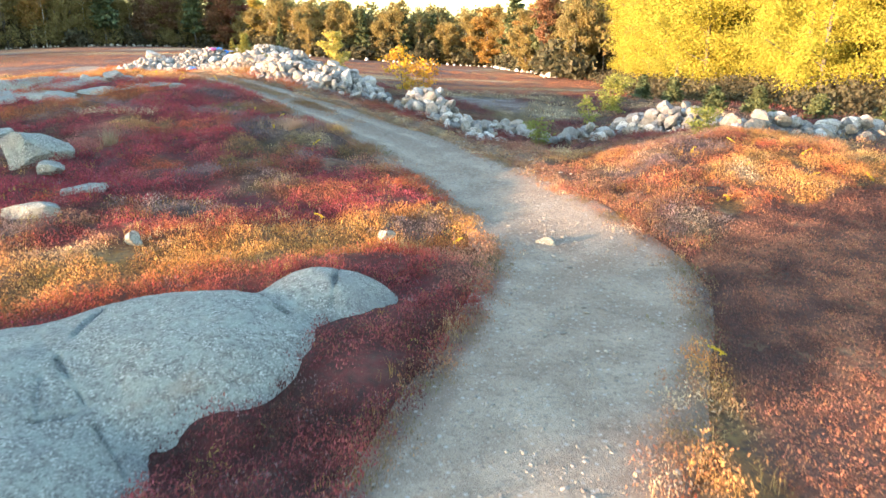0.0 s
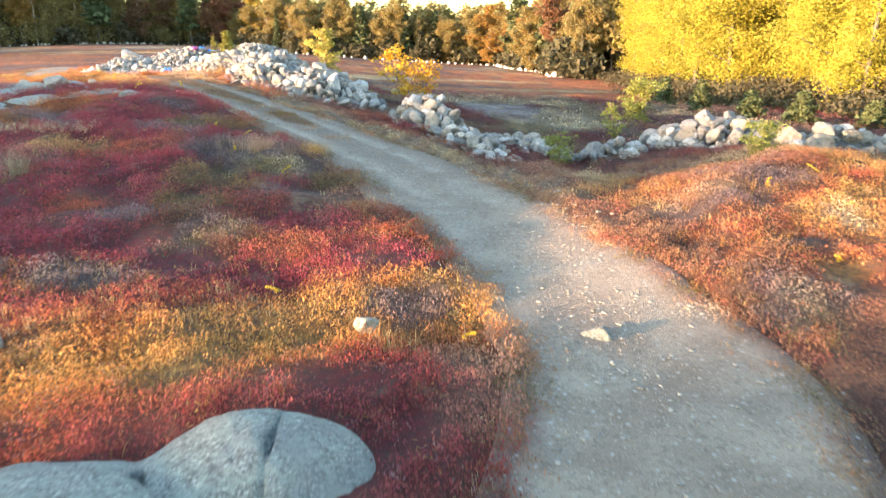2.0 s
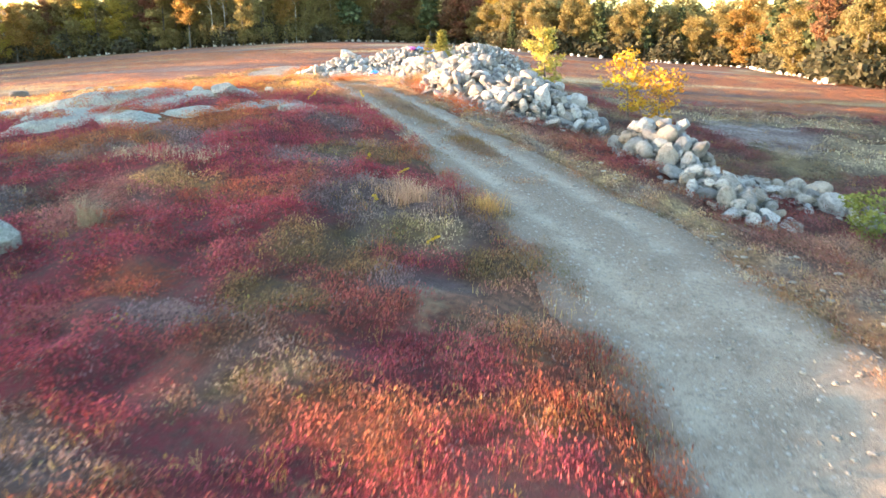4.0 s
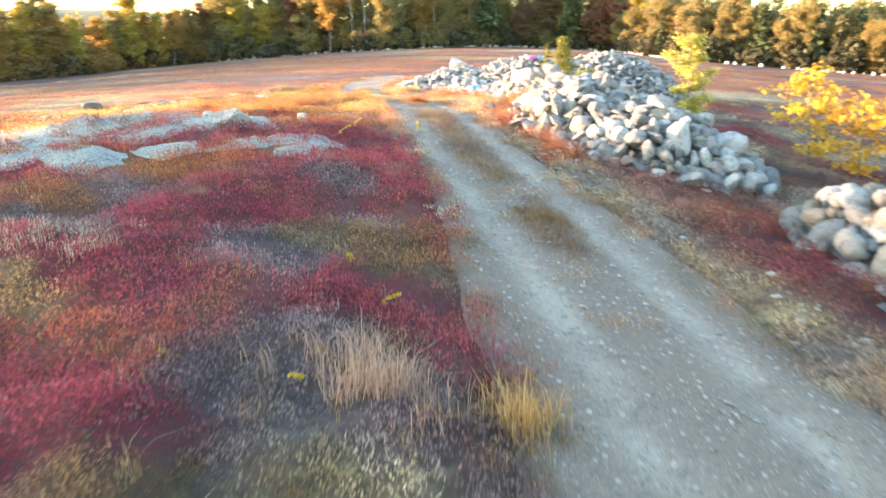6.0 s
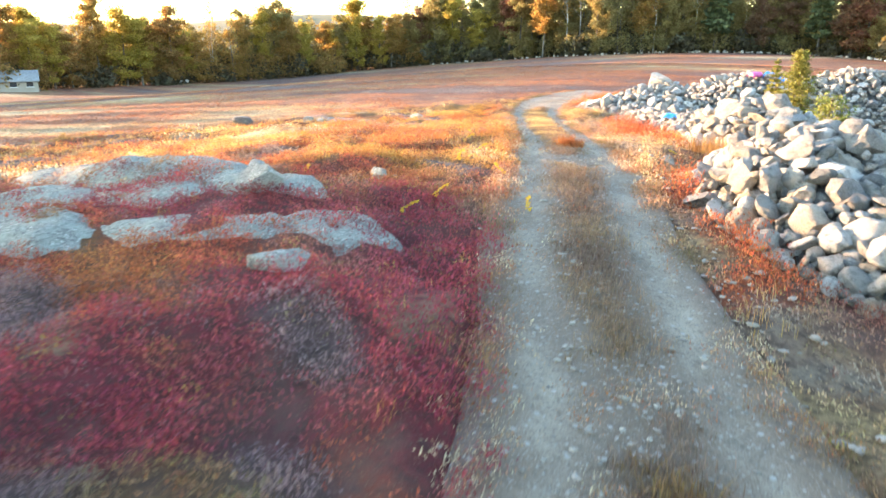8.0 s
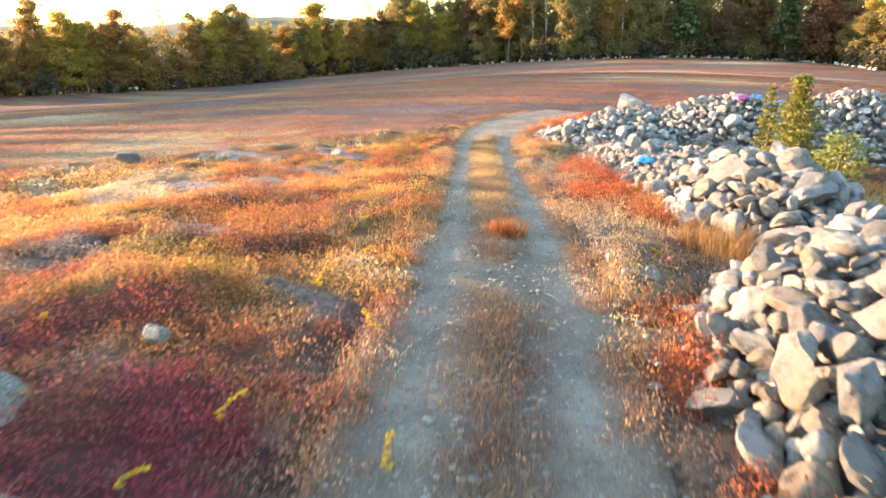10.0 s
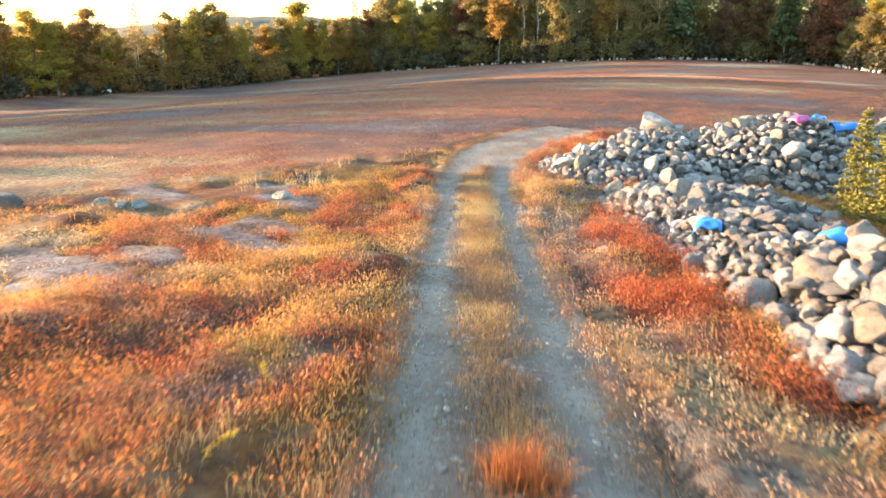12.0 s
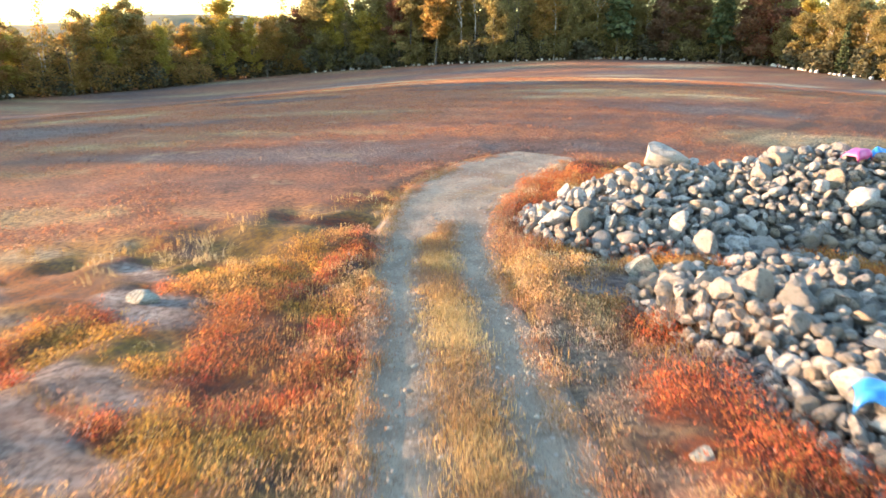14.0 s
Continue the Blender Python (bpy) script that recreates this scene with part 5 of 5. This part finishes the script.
for edge, weights, sizes, seed in ((EDGE_WEST, W_WEST, (0.88, 1.12), 201), (EDGE_NORTH, W_NORTH, (0.98, 1.25), 202), (EDGE_EAST, W_EAST, (0.70, 0.92), 203)):
    treeline(edge, 2.6, MIXED, weights, (sizes[0] * 0.85, sizes[1] * 1.08), seed)
    west = edge is EDGE_WEST
    deep_wood("wood", edge, 4.0 if west else 3.2, 2 if west else 4, 4.5, 1, (sizes[0] * (0.66 if west else 0.95), sizes[1] * (0.74 if west else 1.0)), seed + 20, M_LEAF["olive"], "dense olive-brown autumn wood behind the field's edge", 0.3, 14)
    deep_wood("undergrowth", edge, 2.2, 1, 2.5, 0.3, (0.12, 0.34), seed + 40, M_LEAF["brush"], "low brown undergrowth along the wood's edge")
    deep_wood("undergrowth", edge, 2.8, 2, 5.0, 1.5, (0.30, 0.50), seed + 80, M_LEAF["brush"], "dark brown thicket inside the wood", 0.3, 14)
    if edge is not EDGE_EAST:
        deep_wood("young_wood", edge, 2.6, 1, 3.0, -0.2, (0.26, 0.49), seed + 60, M_LEAF["gold" if west else "olive"], "low young trees along the wood's edge", 0.2, 16)
# the near wood on the east
EDGE_NEAR = [(22, 92), (20.5, 74), (20, 60), (21.5, 46), (26, 36), (34, 28)]
treeline(EDGE_NEAR, 3.6, ["near0", "near1", "near2", "near3"], [.33, .31, .31, .05], (0.75, 1.05), 204)
treeline(EDGE_NEAR, 4.2, ["behind0", "behind1", "behind2", "pine0"], [.3, .3, .3, .1], (0.85, 1.1), 205, 1, 2)
deep_wood("wood", EDGE_NEAR, 3.6, 3, 4.5, 3, (0.8, 1.0), 260, M_LEAF["olive"], "dense autumn wood behind the yellow trees")
# dark brush leaf stands in for the shade that lies under these crowns
deep_wood("undergrowth", EDGE_NEAR, 1.3, 2, 1.6, 0.0, (0.04, 0.09), 261, M_LEAF["brush"], "green undergrowth below the yellow trees, leaf darkened to look shaded", 0.11, 26)
treeline([(40, 22), (48, 4), (50, -25)], 7, ["yellow0", "gold0", "olive0"], [.4, .3, .3], (0.8, 1.0), 206)


# the wood in the west, whose tops the low sun just clears in places
KINDS["column0"] = (broadleaf(180, 15.0, 1.5, 0.3, 420, 16, 0.3, M_LEAF["olive"], M_BARK), "slender olive-green tree in the western wood")
KINDS["column1"] = (broadleaf(181, 15.0, 1.5, 0.3, 420, 16, 0.3, M_LEAF["gold"], M_BARK), "slender golden tree in the western wood")


def west_wood():
    r = np.random.default_rng(206)
    a = radians(SUN_LEFT)
    d, n = np.array((math.sin(a), -math.cos(a))), np.array((math.cos(a), math.sin(a)))
    tan = math.tan(radians(SUN_UP))
    # places across the sun's way, and the height above the track's level to which the wood throws its shade there
    shade = ((-60, -1.0), (5.0, -1.0), (5.5, 1.7), (8.2, 1.6), (8.6, 0.75), (10.1, 0.6), (10.6, -2.4), (13.9, -2.4), (14.2, 0.8), (14.4, 0.8), (14.7, -1.2), (16.2, -1.0), (16.8, 2.3), (31, 2.5), (33.5, -0.4), (57, -0.8), (66, 0.1), (76, 1.2), (84, 1.6), (92, 2.0), (98, 3.2), (106, 3.8))
    us, zs = zip(*shade)
    tops = {k: max(v.co.z for v in KINDS[k][0][1].vertices) for k in ("column0", "column1")}
    for u in np.concatenate([np.arange(-36, 3, 3.2), np.arange(5.6, 17, 0.65), np.arange(17, 35, 1.2), np.arange(36, 58, 3.0), np.arange(59, 105, 1.6)]):
        p = -115 * d + n * u
        z = land1(*p)
        top = float(np.interp(u, us, zs)) + 115 * tan
        key = ("column0", "column1")[r.integers(2)]
        tree(key, p[0], p[1], (top - z) / (0.94 * tops[key]), r.uniform(0, 6.28), 0.7)


west_wood()


# ---- shrubs and saplings ----
def shrub(name, x, y, meshes, label, turn=0.0):
    base = thing(name, None, label, "shrub")
    base.matrix_basis = pose(x, y, land1(x, y) - 0.05, 0, 0, turn)
    part("stem", meshes[0], base)
    part("foliage", meshes[1], base)
    return base


shrub("fir_sapling", -14.05, 49.0, conifer(301, 3.1, 0.95, 0.03, M_LEAF["fir"], M_TWIG, 22, 11, 0.034, 0.45), "young green-gold fir between the stone heaps")
shrub("fir_sapling", -15.0, 49.3, conifer(302, 2.75, 0.42, 0.04, M_LEAF["fir"], M_TWIG, 16, 7, 0.032, 0.5), "slim young yellow-green fir beside a stone heap")
shrub("birch_sapling", -7.1, 44.4, broadleaf(303, 3.5, 0.7, 0.06, 280, 16, 0.05, M_LEAF["lemon"], M_TWIG), "yellow-leaved birch sapling behind the stone heap")
shrub("maple_shrub", -2.3, 36.2, broadleaf(304, 2.5, 0.75, 0.12, 130, 8, 0.06, M_LEAF["flame"], M_TWIG), "young maple with yellow and orange leaves by the heap")
shrub("maple_shrub", -1.2, 35.6, broadleaf(305, 2.0, 0.7, 0.12, 110, 8, 0.06, M_LEAF["flame"], M_TWIG), "young maple with yellow and orange leaves by the heap")
shrub("yellow_bush", -12.2, 47.2, broadleaf(306, 1.75, 0.62, 0.05, 150, 14, 0.04, M_LEAF["lime"], M_TWIG), "yellow-green bush between the stone heaps")
shrub("green_bush", 8.1, 35.7, broadleaf(307, 2.0, 0.75, 0.05, 170, 14, 0.05, M_LEAF["lime"], M_TWIG), "pale green bush in the hollow")
shrub("yellow_bush", 8.7, 24.0, broadleaf(308, 1.1, 0.5, 0.04, 120, 13, 0.035, M_LEAF["lime"], M_TWIG), "yellow-green bush at the hollow's rim")
shrub("green_bush", 3.5, 26.0, broadleaf(309, 1.1, 0.42, 0.04, 110, 12, 0.035, M_LEAF["lime"], M_TWIG), "pale green bush in the hollow")
shrub("green_bush", 6.3, 31.5, broadleaf(310, 1.5, 0.36, 0.04, 100, 12, 0.04, M_LEAF["lime"], M_TWIG), "slim green bush in the hollow")
for k, (x, y, h) in enumerate(((14.0, 38.0, 1.8), (15.5, 36.0, 2.0), (17.8, 34.5, 1.7), (20.5, 33.0, 2.0), (24, 31.5, 2.2), (13.0, 42.0, 2.2), (12.5, 47.0, 2.4), (27, 30.0, 1.8))):
    shrub("young_pine", x, y, conifer(320 + k, 0.7 * h, 0.7, 0.03, M_LEAF["pine"], M_TWIG, 9, 7, 0.09, 0.3), "bushy young pine at the wood's foot")


# ---- far hills ----
def hills():
    az = np.linspace(0, 2 * math.pi, 400)
    rows = []
    for rad, h in ((420, -6), (520, 4), (640, 14), (800, 20), (1100, 18)):
        x, y = rad * np.sin(az), rad * np.cos(az)
        rows.append(np.stack([x, y, h * (0.6 + 0.7 * vnoise(np.cos(az) * 6, np.sin(az) * 6, 1.0, 7)) + (2.5 * vnoise(x, y, 14, 8) if h > 0 else 0)], 1))
    V = np.vstack(rows)
    n = len(az)
    F = np.array([(a * n + k, a * n + k + 1, (a + 1) * n + k + 1, (a + 1) * n + k) for a in range(len(rows) - 1) for k in range(n - 1)])
    thing("backdrop", mesh_of("backdrop", V, F, [M_HILL], True), "distant wooded ridge in autumn colour", "hills", kind="structure")


M_HILL = plain_material("far_wood", (0.10, 0.09, 0.035), 0.95, 0.2, 0.08)
hills()


# ---- wall of stones along the far wood ----
def field_wall(pts, seed):
    r = np.random.default_rng(seed)
    line = spline(np.array(pts, float), 0.8)
    V, F, off = [], [], 0
    iv, jf = ICO[2]
    t = np.gradient(line, axis=0)
    t /= np.hypot(*t.T)[:, None]
    for k in range(len(line)):
        if r.random() < 0.45:
            continue
        p = line[k] + np.array((t[k, 1], -t[k, 0])) * (3.2 + r.normal(0, 0.4))
        s = r.uniform(0.18, 0.5)
        V.append(iv * s * r.uniform(0.6, 1.1, 3) * (1 + 0.1 * r.normal(size=(len(iv), 1))) + (p[0], p[1], land1(*p) + 0.15))
        F.append(jf + off)
        off += len(iv)
    thing("stone_wall", mesh_of("stone_wall", np.vstack(V), np.vstack(F), [M_STONE]), "tumbled line of pale stones along the far wood", "stone wall", kind="stuff")


field_wall(EDGE_NORTH, 41)
field_wall(EDGE_EAST, 42)

# ---- plastic sheets and bags among the stones ----
M_BLUE, M_PINK = plain_material("blue_plastic", (0.03, 0.22, 0.62), 0.35, 0.1, 6), plain_material("pink_plastic", (0.62, 0.10, 0.30), 0.4, 0.1, 6)


def sheet(x, y, w, l, turn, mat, seed, label, heap):
    """A crumpled plastic sheet that lies over stones."""
    r = np.random.default_rng(seed)
    xs, ys = np.linspace(-w, w, 15), np.linspace(-l, l, 15)
    me = grid_mesh("plastic_sheet", xs, ys, lambda a, q: 0.10 * vnoise(a, q, 0.16, seed) + 0.14 * vnoise(a, q, 0.4, seed + 1) - 0.5 * (a / w) ** 4 * 0.3 - 0.5 * (q / l) ** 4 * 0.3, [mat])
    ob = thing("plastic_sheet", me, label, "plastic sheet")
    ob.matrix_basis = pose(x, y, land1(x, y) + float(mound(np.array(x), np.array(y), heap)) + 0.16, r.uniform(-15, 15), r.uniform(-15, 15), turn)
    mod = ob.modifiers.new("thickness", "SOLIDIFY")
    mod.thickness = 0.006


sheet(-15.75, 43.65, 0.24, 0.2, 20, M_BLUE, 61, "crumpled blue plastic bag on the stone heap", HEAP_SADDLE)
sheet(-17.1, 55.1, 0.40, 0.3, 50, M_BLUE, 62, "crumpled blue tarpaulin on the stone heap", HEAP_FAR)
sheet(-17.7, 54.7, 0.22, 0.18, 10, M_BLUE, 63, "crumpled blue tarpaulin on the stone heap", HEAP_FAR)
sheet(-18.1, 54.2, 0.28, 0.22, 70, M_PINK, 64, "crumpled pink plastic sheet on the stone heap", HEAP_FAR)
sheet(-13.6, 43.3, 0.3, 0.25, 120, M_BLUE, 65, "crumpled blue plastic bag on the stone heap", HEAP_SADDLE)

# ---- bent twig on the track ----
def fallen_twig(pts, label):
    line = spline(np.array(pts, float), 0.08)
    z = land(line[:, 0], line[:, 1]) + 0.03 + 0.02 * np.sin(np.linspace(0, 3.1, len(line)))
    thing("twig", mesh_of("twig", *tube(np.column_stack([line, z]), np.linspace(0.012, 0.004, len(line)), 6), [M_TWIG], True), label, "twig")


fallen_twig(((-11.1, 33.27), (-11.03, 33.38), (-10.86, 33.41), (-10.66, 33.33)), "pale bent twig lying on the gravel track")

# ---- yellow weeds ----
WEED = broadleaf(401, 0.26, 0.04, 0.3, 22, 6, 0.011, M_LEAF["weed"], M_TWIG)
first = None
for k, (x, y) in enumerate(((0.55, 12.6), (-14.0, 28.9), (-10.6, 28.5), (-10.9, 29.4), (-9.6, 30.0), (-11.4, 31.3), (6.4, 15.0), (7.6, 17.2), (8.8, 16.4), (9.6, 18.4), (6.8, 18.6), (10.4, 16.6), (8.2, 19.6), (4.0, 8.4), (-2.2, 13.8), (-5.0, 21.0), (-3.5, 19.8),
                              (-13.4, 32.6), (-14.8, 33.6), (-12.8, 31.6), (-15.6, 34.6), (-10.9, 36.0), (-11.6, 38.6), (-6.2, 23.2), (-5.2, 22.6))):
    at = pose(x, y, land1(x, y) - 0.03, 0, 0, 47 * k)
    if first is None:
        first = thing("yellow_weed", None, "bright yellow-green weed stalk standing in the heath", "weed", "yellow weeds", at=at)
        part("stem", mesh_of("stem", *tube([(0, 0, 0), (0.01, 0, 0.15), (0, 0.01, 0.31)], (0.006, 0.005, 0.003), 5), [M_TWIG], True), first)
        part("foliage", WEED[1], first)
    else:
        copy_thing(first, at)

# ---- farmstead beyond the western wood ----
M_WHITE, M_ROOF, M_PANE, M_TYRE = plain_material("white_boards", (0.72, 0.71, 0.68), 0.7, 0.06, 2), plain_material("grey_shingle", (0.27, 0.27, 0.275), 0.9, 0.15, 3), plain_material("dark_pane", (0.03, 0.035, 0.04), 0.1, 0.0, 2), plain_material("rubber", (0.02, 0.02, 0.02), 0.8, 0.0, 4)


def box_mesh(name, x0, x1, y0, y1, z0, z1, mat, bevel=0.0):
    bm = bmesh.new()
    bmesh.ops.create_cube(bm, size=1.0)
    for v in bm.verts:
        v.co = Vector(((x0 + x1) / 2 + v.co.x * (x1 - x0), (y0 + y1) / 2 + v.co.y * (y1 - y0), (z0 + z1) / 2 + v.co.z * (z1 - z0)))
    if bevel:
        bmesh.ops.bevel(bm, geom=bm.edges[:], offset=bevel, segments=2, affect="EDGES")
    me = bpy.data.meshes.new(name)
    bm.to_mesh(me)
    bm.free()
    me.materials.append(mat)
    return me


M_BEIGE = plain_material("beige_boards", (0.34, 0.295, 0.24), 0.7, 0.06, 2)


def house(x, y, turn, w, d, h):
    base = thing("house", None, "low beige clapboard house with a pale grey roof", "house", at=pose(x, y, land1(x, y), 0, 0, turn))
    part("wall", box_mesh("wall", -w, w, -d, d, -0.5, h, M_BEIGE), base)
    v = [(-w - .3, -d - .4, h - .1), (w + .3, -d - .4, h - .1), (w + .3, 0, h + d * .7), (-w - .3, 0, h + d * .7), (-w - .3, d + .4, h - .1), (w + .3, d + .4, h - .1)]
    v += [(a, q, z - 0.2) for a, q, z in v]
    f = [(0, 1, 2, 3), (3, 2, 5, 4), (6, 9, 8, 7), (9, 10, 11, 8), (0, 6, 7, 1), (4, 5, 11, 10), (0, 3, 9, 6), (3, 4, 10, 9), (1, 7, 8, 2), (2, 8, 11, 5)]
    part("roof", mesh_of("roof", v, f, [M_ROOF]), base)
    for k in range(4):
        cx = -w + (k + 0.5) * w / 2
        win = part("window", box_mesh("window", cx - .5, cx + .5, -d - .06, -d + .02, 0.9, 2.1, M_PANE), base)
        part("sill", box_mesh("sill", cx - .6, cx + .6, -d - .14, -d - .06, 0.8, 0.9, M_WHITE), win)
    return base


house(-147, 47.3, 78, 5, 2.3, 2.0)


def parked_car(x, y, turn, mat, label):
    base = thing("car", None, label, "car", "parked cars", at=pose(x, y, land1(x, y), 0, 0, turn))
    part("body", box_mesh("body", -2.1, 2.1, -0.85, 0.85, 0.35, 0.95, mat, 0.15), base)
    part("cabin", box_mesh("cabin", -1.3, 0.9, -0.75, 0.75, 0.9, 1.5, M_PANE, 0.18), base)
    part("car_roof", box_mesh("car_roof", -1.0, 0.6, -0.7, 0.7, 1.46, 1.54, mat, 0.03), base)
    for a in (-1.35, 1.35):
        for q in (-0.8, 0.8):
            bm = bmesh.new()
            bmesh.ops.create_cone(bm, cap_ends=True, segments=16, radius1=0.33, radius2=0.33, depth=0.22, matrix=pose(a, q, 0.33, 90))
            me = bpy.data.meshes.new("wheel")
            bm.to_mesh(me)
            bm.free()
            me.materials.append(M_TYRE)
            part("wheel", me, base)


parked_car(-158.5, 82.0, 70, M_WHITE, "white car parked under the far trees")
